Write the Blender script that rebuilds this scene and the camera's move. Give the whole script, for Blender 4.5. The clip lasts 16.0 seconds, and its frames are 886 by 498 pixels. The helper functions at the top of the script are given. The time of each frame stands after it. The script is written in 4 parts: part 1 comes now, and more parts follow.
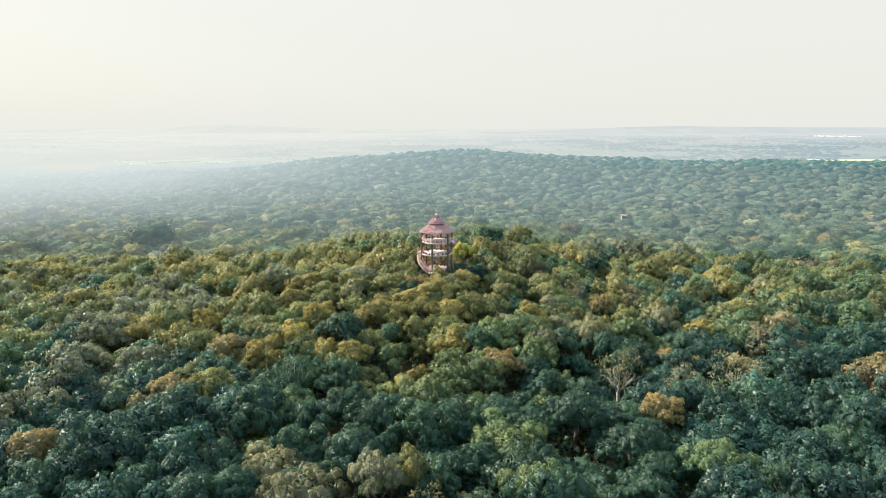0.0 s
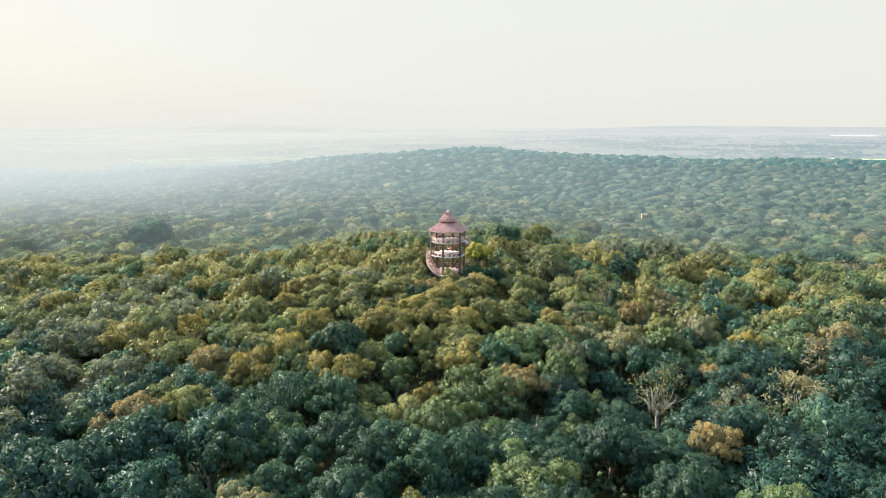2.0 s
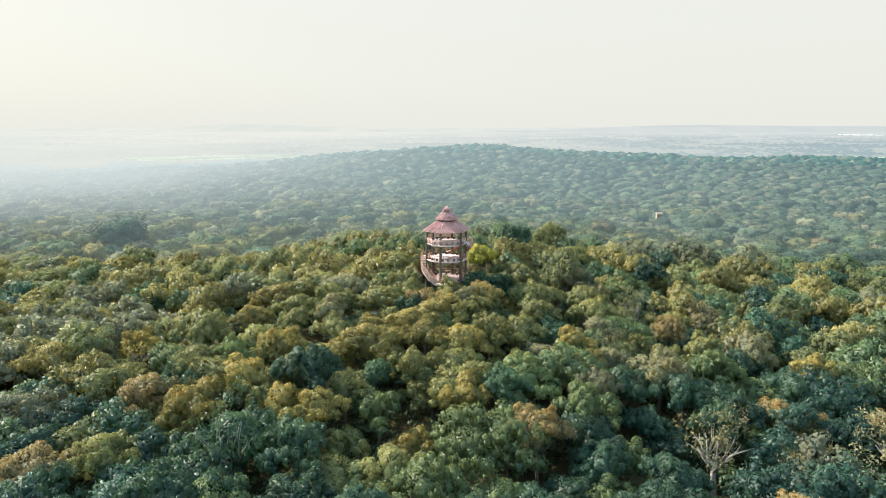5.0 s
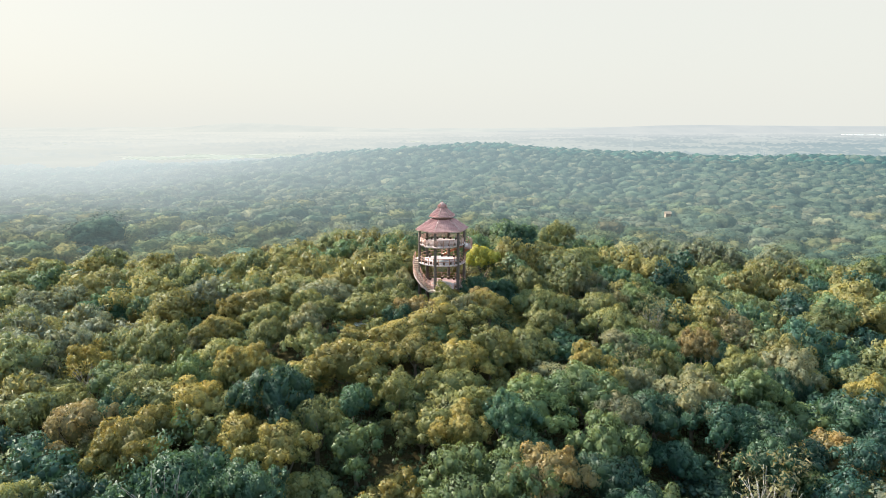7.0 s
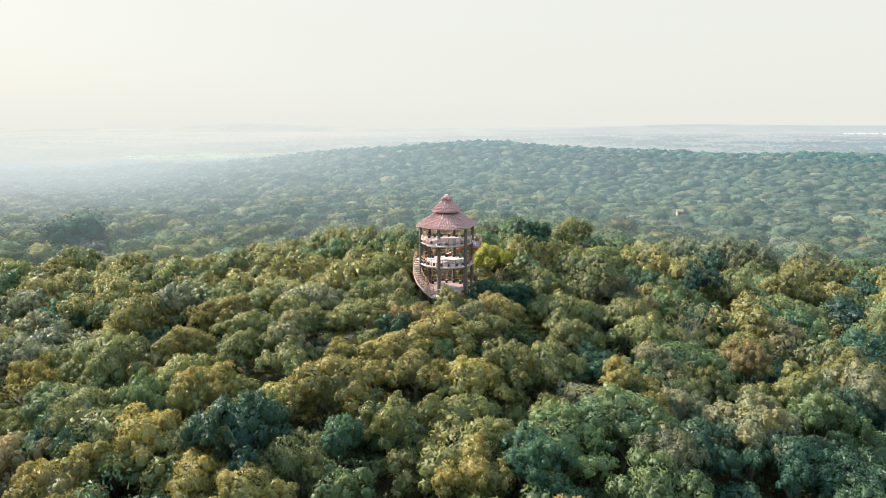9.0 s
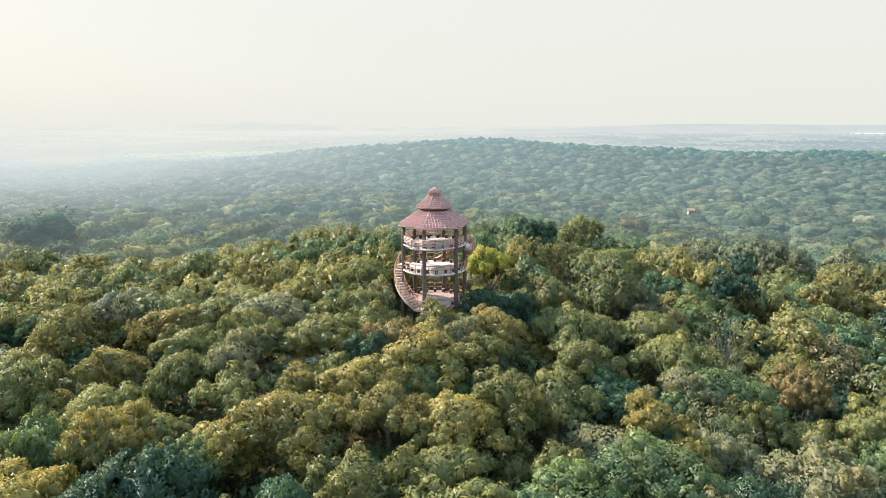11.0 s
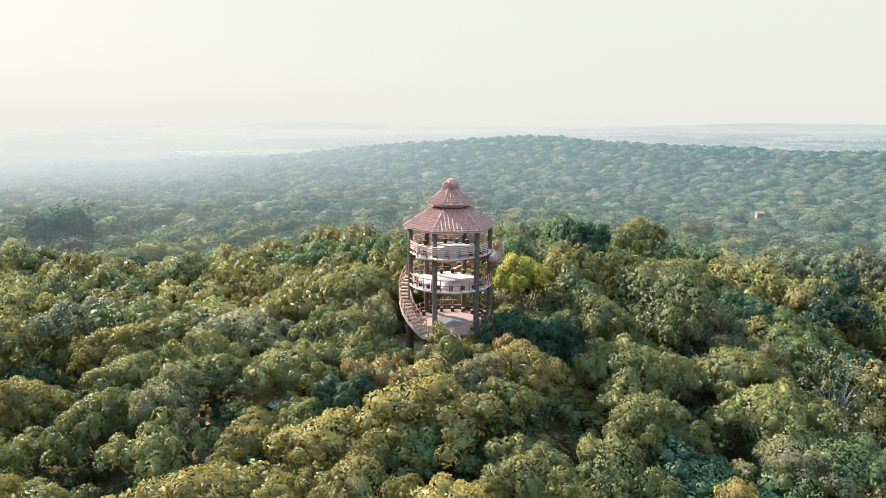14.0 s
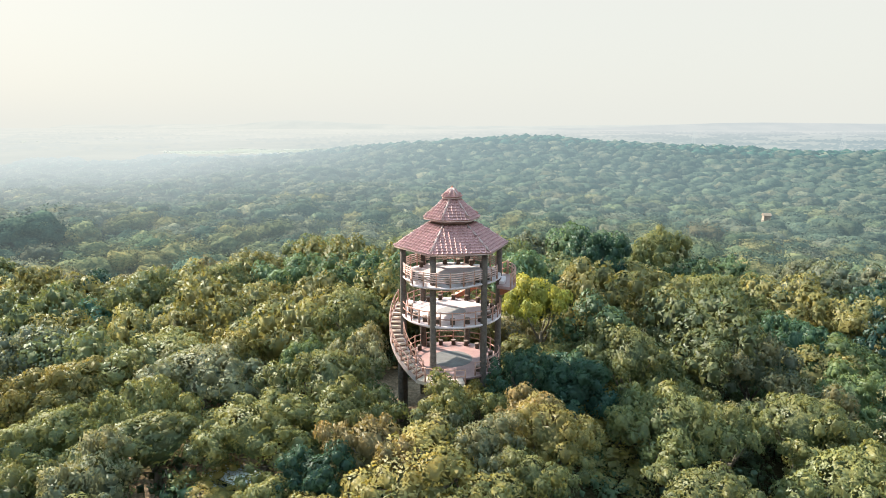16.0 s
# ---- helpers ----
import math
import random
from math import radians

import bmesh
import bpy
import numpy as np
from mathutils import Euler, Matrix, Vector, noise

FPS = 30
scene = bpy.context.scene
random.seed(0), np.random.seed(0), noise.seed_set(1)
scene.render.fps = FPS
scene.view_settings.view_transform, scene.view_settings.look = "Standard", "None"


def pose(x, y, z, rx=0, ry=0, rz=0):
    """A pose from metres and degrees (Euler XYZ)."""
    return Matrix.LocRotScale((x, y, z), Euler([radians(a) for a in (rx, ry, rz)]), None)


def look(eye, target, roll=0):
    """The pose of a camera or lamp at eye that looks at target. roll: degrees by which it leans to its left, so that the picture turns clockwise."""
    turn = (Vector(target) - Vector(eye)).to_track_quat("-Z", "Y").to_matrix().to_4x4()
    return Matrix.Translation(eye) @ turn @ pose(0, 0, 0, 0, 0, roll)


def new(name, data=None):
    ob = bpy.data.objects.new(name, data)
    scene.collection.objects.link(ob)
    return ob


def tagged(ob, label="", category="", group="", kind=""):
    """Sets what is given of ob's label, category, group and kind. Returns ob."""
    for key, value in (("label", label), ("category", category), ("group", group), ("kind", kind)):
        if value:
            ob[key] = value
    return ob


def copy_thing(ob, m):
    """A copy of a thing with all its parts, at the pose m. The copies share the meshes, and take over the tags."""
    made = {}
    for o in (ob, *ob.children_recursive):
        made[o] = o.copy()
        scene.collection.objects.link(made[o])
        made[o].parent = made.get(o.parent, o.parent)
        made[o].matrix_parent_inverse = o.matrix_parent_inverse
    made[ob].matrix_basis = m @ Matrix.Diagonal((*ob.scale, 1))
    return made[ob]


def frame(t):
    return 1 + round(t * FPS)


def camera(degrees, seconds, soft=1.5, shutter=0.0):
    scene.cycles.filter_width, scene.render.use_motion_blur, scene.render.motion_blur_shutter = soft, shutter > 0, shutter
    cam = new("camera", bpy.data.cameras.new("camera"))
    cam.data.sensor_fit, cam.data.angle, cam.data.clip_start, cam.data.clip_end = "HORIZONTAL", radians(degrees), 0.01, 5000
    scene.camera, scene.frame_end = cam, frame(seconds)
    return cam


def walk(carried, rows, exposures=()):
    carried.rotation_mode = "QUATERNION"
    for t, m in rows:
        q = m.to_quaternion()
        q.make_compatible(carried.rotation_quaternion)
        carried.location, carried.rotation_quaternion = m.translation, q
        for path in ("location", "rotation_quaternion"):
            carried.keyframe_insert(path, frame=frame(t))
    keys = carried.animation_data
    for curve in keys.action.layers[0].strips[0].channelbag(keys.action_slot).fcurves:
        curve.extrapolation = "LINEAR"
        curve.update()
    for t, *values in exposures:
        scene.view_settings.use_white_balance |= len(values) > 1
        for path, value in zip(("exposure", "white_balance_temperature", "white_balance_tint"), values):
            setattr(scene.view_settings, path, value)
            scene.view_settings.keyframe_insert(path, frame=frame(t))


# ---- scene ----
cam = camera(72.3, 16.0, soft=0.4)
METRES, EYE, TILT, LEAN, TURN = 80.0, 30.5, -11.5, 0.0, 0.0
ROWS = [
    (0.0, 0.0, 0.0, 0.0, 0.0, 0.0, -0.0),
    (0.5, 0.0004, 0.0348, -0.0001, 0.3, 0.0, -0.07),
    (1.0, 0.0004, 0.0691, 0.0002, 0.63, 0.0, -0.14),
    (1.5, -0.0, 0.1032, 0.0008, 0.9, -0.01, -0.21),
    (2.0, -0.0007, 0.1373, 0.0016, 1.09, -0.02, -0.24),
    (2.5, -0.0013, 0.1706, 0.0024, 1.21, -0.02, -0.27),
    (3.0, -0.002, 0.2035, 0.0033, 1.31, -0.05, -0.28),
    (3.5, -0.0022, 0.2359, 0.0042, 1.35, -0.05, -0.29),
    (4.0, -0.0007, 0.2699, 0.0052, 1.39, -0.06, -0.3),
    (4.5, 0.0025, 0.3054, 0.0068, 1.39, -0.06, -0.3),
    (7.0, 0.0123, 0.4733, 0.0105, 1.51, -0.03, -0.33),
    (7.5, 0.0109, 0.5046, 0.0094, 1.52, -0.02, -0.3),
    (8.0, 0.0088, 0.5361, 0.0088, 1.53, -0.02, -0.28),
    (8.5, 0.0061, 0.5679, 0.0084, 1.55, -0.01, -0.29),
    (9.0, 0.003, 0.5996, 0.0093, 1.56, -0.03, -0.27),
    (11.5, 0.0266, 0.7675, 0.0153, 2.13, -0.1, -0.51),
    (12.0, 0.0353, 0.7974, 0.0164, 3.82, -0.11, -0.87),
    (12.5, 0.0406, 0.8246, 0.0172, 4.96, -0.13, -1.11),
    (13.0, 0.043, 0.8495, 0.0176, 5.59, -0.15, -1.27),
    (13.5, 0.0427, 0.8735, 0.0192, 6.07, -0.19, -1.35),
    (14.0, 0.0402, 0.8971, 0.0229, 6.4, -0.2, -1.42),
    (14.5, 0.037, 0.9211, 0.0274, 6.69, -0.23, -1.45),
    (15.0, 0.033, 0.9451, 0.0321, 6.75, -0.26, -1.47),
    (15.5, 0.0292, 0.9684, 0.0368, 6.59, -0.25, -1.43),
    (16.0, 0.0255, 0.9913, 0.0409, 5.9, -0.24, -1.27),
]
walk(cam, [(t, pose(0, 0, EYE, TILT, LEAN, TURN) @ pose(METRES * x, METRES * y, METRES * z, 90 + pitch, roll, yaw)) for t, x, y, z, yaw, pitch, roll in ROWS], exposures=[(0.0, 1.6), (16.0, 1.6)])

# ---- world and sun ----
SUN_AZ, SUN_EL = 60.0, 37.0          # degrees left of straight ahead, and above the horizon
world = bpy.data.worlds.new("hazy_sky")
scene.world = world
world.use_nodes = True
wn, wl = world.node_tree.nodes, world.node_tree.links
wn.clear()
sky = wn.new("ShaderNodeTexSky")
sky.sky_type = "NISHITA"
sky.sun_disc = False
sky.sun_elevation = radians(SUN_EL)
sky.sun_rotation = radians(-SUN_AZ)
sky.dust_density = 4.0
sky.air_density = 1.2
clear_sky = wn.new("ShaderNodeBackground")
clear_sky.inputs["Strength"].default_value = 0.004
wl.new(sky.outputs["Color"], clear_sky.inputs["Color"])
haze = wn.new("ShaderNodeBackground")
# cream near the horizon, clearing to blue overhead
at_sky, up_axis, high = wn.new("ShaderNodeTexCoord"), wn.new("ShaderNodeSeparateXYZ"), wn.new("ShaderNodeValToRGB")
wl.new(at_sky.outputs["Generated"], up_axis.inputs[0])
wl.new(up_axis.outputs["Z"], high.inputs["Fac"])
high.color_ramp.elements[0].position, high.color_ramp.elements[0].color = 0.25, (0.858, 0.868, 0.808, 1)
high.color_ramp.elements[1].position, high.color_ramp.elements[1].color = 0.75, (1.20, 1.96, 2.46, 1)
wl.new(high.outputs["Color"], haze.inputs["Color"])
haze.inputs["Strength"].default_value = 0.315
both = wn.new("ShaderNodeAddShader")
wl.new(clear_sky.outputs[0], both.inputs[0])
wl.new(haze.outputs[0], both.inputs[1])
wout = wn.new("ShaderNodeOutputWorld")
wl.new(both.outputs[0], wout.inputs["Surface"])

sun_data = bpy.data.lights.new("sun", "SUN")
sun_data.energy, sun_data.angle, sun_data.color = 4.7, radians(2.0), (1.0, 0.92, 0.76)
sun = new("sun", sun_data)
az, el = radians(SUN_AZ), radians(SUN_EL)
sun.matrix_world = look((-60, 60, 80), (-60 + math.sin(az) * math.cos(el), 60 - math.cos(az) * math.cos(el), 80 - math.sin(el)))


# ---- materials ----
def material(name):
    m = bpy.data.materials.new(name)
    m.use_nodes = True
    n, l = m.node_tree.nodes, m.node_tree.links
    n.clear()
    out = n.new("ShaderNodeOutputMaterial")
    return m, n, l, out


def noise_tex(n, l, scale, detail=4, rough=0.6, coord="Object"):
    tc = n.new("ShaderNodeTexCoord")
    nt = n.new("ShaderNodeTexNoise")
    nt.inputs["Scale"].default_value, nt.inputs["Detail"].default_value, nt.inputs["Roughness"].default_value = scale, detail, rough
    l.new(tc.outputs[coord], nt.inputs["Vector"])
    return nt.outputs["Fac"]


def ramp(n, l, fac, *stops):
    r = n.new("ShaderNodeValToRGB")
    e = r.color_ramp.elements
    while len(e) < len(stops):
        e.new(0.5)
    for k, (p, c) in zip(e, stops):
        k.position, k.color = p, (*c, 1)
    l.new(fac, r.inputs["Fac"])
    return r.outputs["Color"]


def mixed(n, l, a, b, fac, kind="MIX"):
    m = n.new("ShaderNodeMix")
    m.data_type, m.blend_type = "RGBA", kind
    if isinstance(fac, (int, float)):
        m.inputs["Factor"].default_value = fac
    else:
        l.new(fac, m.inputs["Factor"])
    for k, v in (("A", a), ("B", b)):
        s = [i for i in m.inputs if i.name == k and i.type == "RGBA"][0]
        if isinstance(v, tuple):
            s.default_value = (*v, 1)
        else:
            l.new(v, s)
    return [o for o in m.outputs if o.type == "RGBA"][0]


def solid(name, dark, light, scale=3.0, rough=0.8, bump=0.3, fine=40.0, spec=0.3):
    """Mineral or wooden surface: two colours in large patches, fine grain and relief."""
    m, n, l, out = material(name)
    p = n.new("ShaderNodeBsdfPrincipled")
    big, small = noise_tex(n, l, scale, 5), noise_tex(n, l, fine, 3)
    col = ramp(n, l, big, (0.3, dark), (0.7, light))
    grain = ramp(n, l, small, (0.3, (0.72, 0.72, 0.72)), (0.7, (1, 1, 1)))
    info = n.new("ShaderNodeObjectInfo")
    each = ramp(n, l, info.outputs["Random"], (0.0, (0.8, 0.8, 0.8)), (1.0, (1, 1, 1)))
    l.new(mixed(n, l, mixed(n, l, col, grain, 1.0, "MULTIPLY"), each, 1.0, "MULTIPLY"), p.inputs["Base Color"])
    p.inputs["Roughness"].default_value = rough
    p.inputs["Specular IOR Level"].default_value = spec
    b = n.new("ShaderNodeBump")
    b.inputs["Strength"].default_value, b.inputs["Distance"].default_value = bump, 0.02
    l.new(small, b.inputs["Height"])
    l.new(b.outputs[0], p.inputs["Normal"])
    l.new(p.outputs[0], out.inputs[0])
    return m


def foliage(name, source, gloss=0.10, rough=0.38, sheen=0.0, sheen_from=0.74, through_light=0.3):
    """Leaves: tint of the tree, leaf-to-leaf variation, light shining through, a waxy gloss, a soft sheen that grows at grazing angles."""
    m, n, l, out = material(name)
    if source == "object":
        info = n.new("ShaderNodeObjectInfo")
        tint = info.outputs["Color"]
    else:
        at = n.new("ShaderNodeAttribute")
        at.attribute_name = "tint"
        tint = at.outputs["Color"]
    geo = n.new("ShaderNodeNewGeometry")
    per = ramp(n, l, geo.outputs["Random Per Island"], (0.0, (0.76, 0.80, 0.82)), (0.6, (0.97, 0.98, 0.98)), (1.0, (1.32, 1.26, 1.12)))
    patch = ramp(n, l, noise_tex(n, l, 2.6 if source == "object" else 0.7, 3, coord="Object"), (0.3, (0.72, 0.84, 0.92)), (0.7, (1.28, 1.16, 0.96)))
    col = mixed(n, l, mixed(n, l, tint, per, 1.0, "MULTIPLY"), patch, 1.0, "MULTIPLY")
    if source == "object":         # younger leaves and painted sunlit warmth towards the tips, painted cool shade below, in uneven patches
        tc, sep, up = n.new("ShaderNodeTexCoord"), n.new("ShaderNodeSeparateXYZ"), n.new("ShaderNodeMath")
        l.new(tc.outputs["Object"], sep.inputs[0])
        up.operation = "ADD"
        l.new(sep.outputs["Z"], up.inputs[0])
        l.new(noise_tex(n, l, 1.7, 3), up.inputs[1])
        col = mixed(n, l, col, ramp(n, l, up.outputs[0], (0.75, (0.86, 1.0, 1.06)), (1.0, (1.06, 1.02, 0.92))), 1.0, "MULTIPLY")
        tip_warmth = n.new("ShaderNodeMapRange")
        tip_warmth.inputs["From Min"].default_value, tip_warmth.inputs["From Max"].default_value = 1.05, 1.5
        tip_warmth.inputs["To Max"].default_value = 0.45
        l.new(up.outputs[0], tip_warmth.inputs["Value"])
        col = mixed(n, l, col, mixed(n, l, col, (1.42, 1.12, 0.72), 1.0, "MULTIPLY"), tip_warmth.outputs[0])
    d, tr, g = n.new("ShaderNodeBsdfDiffuse"), n.new("ShaderNodeBsdfTranslucent"), n.new("ShaderNodeBsdfGlossy")
    l.new(col, d.inputs["Color"])
    l.new(mixed(n, l, col, (1.0, 0.96, 0.6), 1.0, "MULTIPLY"), tr.inputs["Color"])
    g.inputs["Roughness"].default_value = rough
    g.inputs["Color"].default_value = (0.9, 0.95, 0.95, 1)
    body = n.new("ShaderNodeMixShader")
    body.inputs[0].default_value = through_light
    l.new(d.outputs[0], body.inputs[1])
    l.new(tr.outputs[0], body.inputs[2])
    fin = n.new("ShaderNodeMixShader")
    fin.inputs[0].default_value = gloss
    l.new(body.outputs[0], fin.inputs[1])
    l.new(g.outputs[0], fin.inputs[2])
    if sheen:
        lw, mr, sh, top = n.new("ShaderNodeLayerWeight"), n.new("ShaderNodeMapRange"), n.new("ShaderNodeBsdfSheen"), n.new("ShaderNodeMixShader")
        lw.inputs["Blend"].default_value = 0.5
        mr.inputs["From Min"].default_value, mr.inputs["From Max"].default_value = sheen_from, 1.0
        mr.inputs["To Min"].default_value, mr.inputs["To Max"].default_value = 0.0, sheen
        l.new(lw.outputs["Facing"], mr.inputs["Value"])
        sh.inputs["Roughness"].default_value = 0.6
        sh.inputs["Color"].default_value = (1.0, 0.95, 0.86, 1)
        l.new(mr.outputs[0], top.inputs[0])
        l.new(fin.outputs[0], top.inputs[1])
        l.new(sh.outputs[0], top.inputs[2])
        fin = top
    l.new(fin.outputs[0], out.inputs[0])
    return m


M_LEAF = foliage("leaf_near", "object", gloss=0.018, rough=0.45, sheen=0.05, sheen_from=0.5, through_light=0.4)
M_LEAF_STUFF = foliage("leaf_wood", "attribute", gloss=0.018, rough=0.45, sheen=0.05, sheen_from=0.5, through_light=0.4)


def hazed_wood():
    """The wooded slopes and far ridge behind: haze painted over the leaves as emission, brighter towards the sun's
    side.
    """
    m, n, l, out = material("haze_painted_wood")
    at = n.new("ShaderNodeAttribute")
    at.attribute_name = "tint"
    d, e = n.new("ShaderNodeBsdfDiffuse"), n.new("ShaderNodeEmission")
    geo = n.new("ShaderNodeNewGeometry")
    per = ramp(n, l, geo.outputs["Random Per Island"], (0.0, (0.76, 0.80, 0.82)), (0.6, (0.97, 0.97, 0.97)), (1.0, (1.25, 1.2, 1.1)))
    # warm sunlit flecks and cool shaded gaps painted in by noise
    lit_mottle = ramp(n, l, noise_tex(n, l, 1.3, 6, 0.8), (0.32, (0.36, 0.46, 0.54)), (0.5, (0.90, 0.92, 0.93)), (0.68, (1.55, 1.38, 1.16)))
    l.new(mixed(n, l, mixed(n, l, at.outputs["Color"], per, 1.0, "MULTIPLY"), lit_mottle, 1.0, "MULTIPLY"), d.inputs["Color"])
    b = n.new("ShaderNodeBump")
    b.inputs["Strength"].default_value, b.inputs["Distance"].default_value = 0.8, 0.35
    l.new(noise_tex(n, l, 1.2, 5, 0.7), b.inputs["Height"])
    l.new(b.outputs[0], d.inputs["Normal"])
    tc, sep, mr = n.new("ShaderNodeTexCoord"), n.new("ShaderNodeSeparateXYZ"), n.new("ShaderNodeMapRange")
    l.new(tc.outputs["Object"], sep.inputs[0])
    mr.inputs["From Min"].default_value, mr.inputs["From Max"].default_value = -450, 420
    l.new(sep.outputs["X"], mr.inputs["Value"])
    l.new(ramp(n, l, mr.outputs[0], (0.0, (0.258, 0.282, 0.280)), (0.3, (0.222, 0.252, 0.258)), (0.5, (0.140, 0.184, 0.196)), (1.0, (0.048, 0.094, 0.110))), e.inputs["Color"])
    # haze emission replaces leaf colour with growing distance
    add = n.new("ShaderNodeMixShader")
    reach = n.new("ShaderNodeMapRange")                       # metres in which the painted haze takes over, shorter towards the sun
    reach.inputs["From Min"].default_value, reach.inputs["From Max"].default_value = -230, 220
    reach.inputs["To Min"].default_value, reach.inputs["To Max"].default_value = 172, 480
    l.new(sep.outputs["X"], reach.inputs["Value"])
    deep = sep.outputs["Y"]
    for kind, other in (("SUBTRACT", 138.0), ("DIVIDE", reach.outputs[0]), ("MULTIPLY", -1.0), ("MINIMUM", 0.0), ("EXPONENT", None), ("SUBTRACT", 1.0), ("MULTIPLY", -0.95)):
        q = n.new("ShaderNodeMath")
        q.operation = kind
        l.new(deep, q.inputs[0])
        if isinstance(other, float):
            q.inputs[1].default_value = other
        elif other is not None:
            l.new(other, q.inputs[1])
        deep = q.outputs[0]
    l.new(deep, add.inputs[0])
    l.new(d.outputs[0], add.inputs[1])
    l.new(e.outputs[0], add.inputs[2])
    l.new(add.outputs[0], out.inputs[0])
    return m


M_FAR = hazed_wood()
M_BARK = solid("bark", (0.09, 0.07, 0.05), (0.2, 0.165, 0.13), 4, 0.9, 0.6)
M_BARK_PALE = solid("bark_pale", (0.20, 0.18, 0.155), (0.34, 0.31, 0.28), 4, 0.9, 0.5)
M_COLUMN = solid("column_plaster", (0.10, 0.075, 0.062), (0.19, 0.15, 0.13), 5, 0.85, 0.8, 22)
M_FLOOR = solid("deck_screed", (0.64, 0.50, 0.50), (0.78, 0.64, 0.645), 1.2, 0.55, 0.1, 30, 0.4)
M_FLOOR_RED = solid("deck_oxide", (0.35, 0.195, 0.185), (0.50, 0.315, 0.30), 1.0, 0.5, 0.1, 30, 0.4)
M_DISC = solid("deck_medallion", (0.13, 0.125, 0.125), (0.22, 0.21, 0.21), 2.0, 0.45, 0.05, 30, 0.4)
M_DISC_PALE = solid("deck_medallion_pale", (0.27, 0.255, 0.265), (0.36, 0.34, 0.35), 2.0, 0.45, 0.05, 30, 0.4)
M_SLAB = solid("slab_edge", (0.44, 0.32, 0.30), (0.62, 0.485, 0.455), 3.0, 0.8, 0.3)
M_RAIL = solid("rail_wood", (0.42, 0.20, 0.15), (0.64, 0.375, 0.29), 6.0, 0.6, 0.3)
M_RAIL_PALE = solid("rail_pale", (0.57, 0.345, 0.305), (0.77, 0.535, 0.485), 6.0, 0.6, 0.3)
M_STUMP = solid("stump_side", (0.075, 0.05, 0.04), (0.14, 0.095, 0.075), 8.0, 0.85, 0.7)
M_STUMP_TOP = solid("stump_top", (0.22, 0.15, 0.12), (0.33, 0.24, 0.2), 8.0, 0.7, 0.2)
M_TREAD = solid("stair_tread", (0.58, 0.41, 0.32), (0.74, 0.57, 0.46), 2.0, 0.7, 0.2)
M_TILE = solid("roof_tile", (0.36, 0.155, 0.150), (0.62, 0.36, 0.345), 2.5, 0.6, 0.4, 25, 0.3)
M_RIDGE = solid("ridge_tile", (0.36, 0.18, 0.16), (0.52, 0.31, 0.28), 4.0, 0.6, 0.3)
M_HIP = solid("hip_mortar", (0.48, 0.31, 0.285), (0.68, 0.49, 0.455), 4.0, 0.8, 0.4)
M_RISER = solid("stair_riser", (0.22, 0.11, 0.085), (0.34, 0.19, 0.15), 3.0, 0.8, 0.3)
M_TERRA = solid("terracotta_paint", (0.40, 0.13, 0.07), (0.52, 0.19, 0.10), 3.0, 0.7, 0.2)
M_UNDER = solid("roof_underside", (0.13, 0.075, 0.06), (0.2, 0.125, 0.1), 3.0, 0.9, 0.3)

# ---- the lie of the land ----
TX, TY = -1.19, 114.0                 # the tower's axis


def bell(v, mid, wide):
    return np.exp(-((v - mid) / wide) ** 2)


def canopy(x, y):
    """Height of the treetops."""
    x, y = np.asarray(x, float), np.asarray(y, float)
    base = -21.0 + 19.6 / (1 + np.exp((y - 640 - 0.10 * x) / 95.0)) / (1 + np.exp((-x - 330) / 90.0))
    hill = 15.5 * bell(x, 5, 165) * bell(y, 560, 130) + 5.0 * bell(x, 330, 200) * bell(y, 520, 200)
    knoll = 6.4 * bell(x, 0, 27) * bell(y, 112, 34) + 3.4 * bell(x, 10, 45) * bell(y, 142, 32)
    valley = -5.0 * (1 / (1 + np.exp((235 - y) / 28.0)) - 1 / (1 + np.exp((500 - y) / 22.0)))
    hollow = -5.2 * (1 / (1 + np.exp((170 - y) / 14.0)) - 1 / (1 + np.exp((520 - y) / 25.0))) / (1 + np.exp((48 - x) / 14.0))
    return base + hill + knoll + valley + hollow + 1.3 * np.sin(x / 23.0 + 0.6) * np.cos(y / 31.0)


def ground_z(x, y):
    x, y = np.asarray(x, float), np.asarray(y, float)
    tall = 6.6 - 1.6 * bell(x, -4, 14) * bell(y, 108, 14)
    plain = 1 / (1 + np.exp((y - 900) / 60.0))
    g = canopy(x, y) - tall * plain
    near = np.minimum(1, 1.35 * bell(x, -8, 17) * bell(y, 109, 15))      # the levelled forecourt
    return g * (1 - near) + 0.1 * near


# ---- mesh helpers ----
def mesh_from(name, verts, faces, mat, smooth=False):
    me = bpy.data.meshes.new(name)
    verts, faces = np.asarray(verts, np.float32), np.asarray(faces, np.int32)
    me.vertices.add(len(verts))
    me.vertices.foreach_set("co", verts.ravel())
    k = faces.shape[1]
    me.loops.add(faces.size)
    me.loops.foreach_set("vertex_index", faces.ravel())
    me.polygons.add(len(faces))
    me.polygons.foreach_set("loop_start", np.arange(0, faces.size, k, dtype=np.int32))
    me.polygons.foreach_set("use_smooth", np.full(len(faces), smooth))
    me.materials.append(mat)
    me.update(calc_edges=True)
    return me


def part(name, bm, mat, parent, label=""):
    """One mesh object under a thing or a part."""
    me = bpy.data.meshes.new(name)
    bm.to_mesh(me)
    bm.free()
    me.materials.append(mat)
    ob = new(name, me)
    ob.parent = parent
    return tagged(ob, label)


def shared(name, me, parent, m=None, label=""):
    ob = new(name, me)
    ob.parent = parent
    if m is not None:
        ob.matrix_basis = m
    return tagged(ob, label)


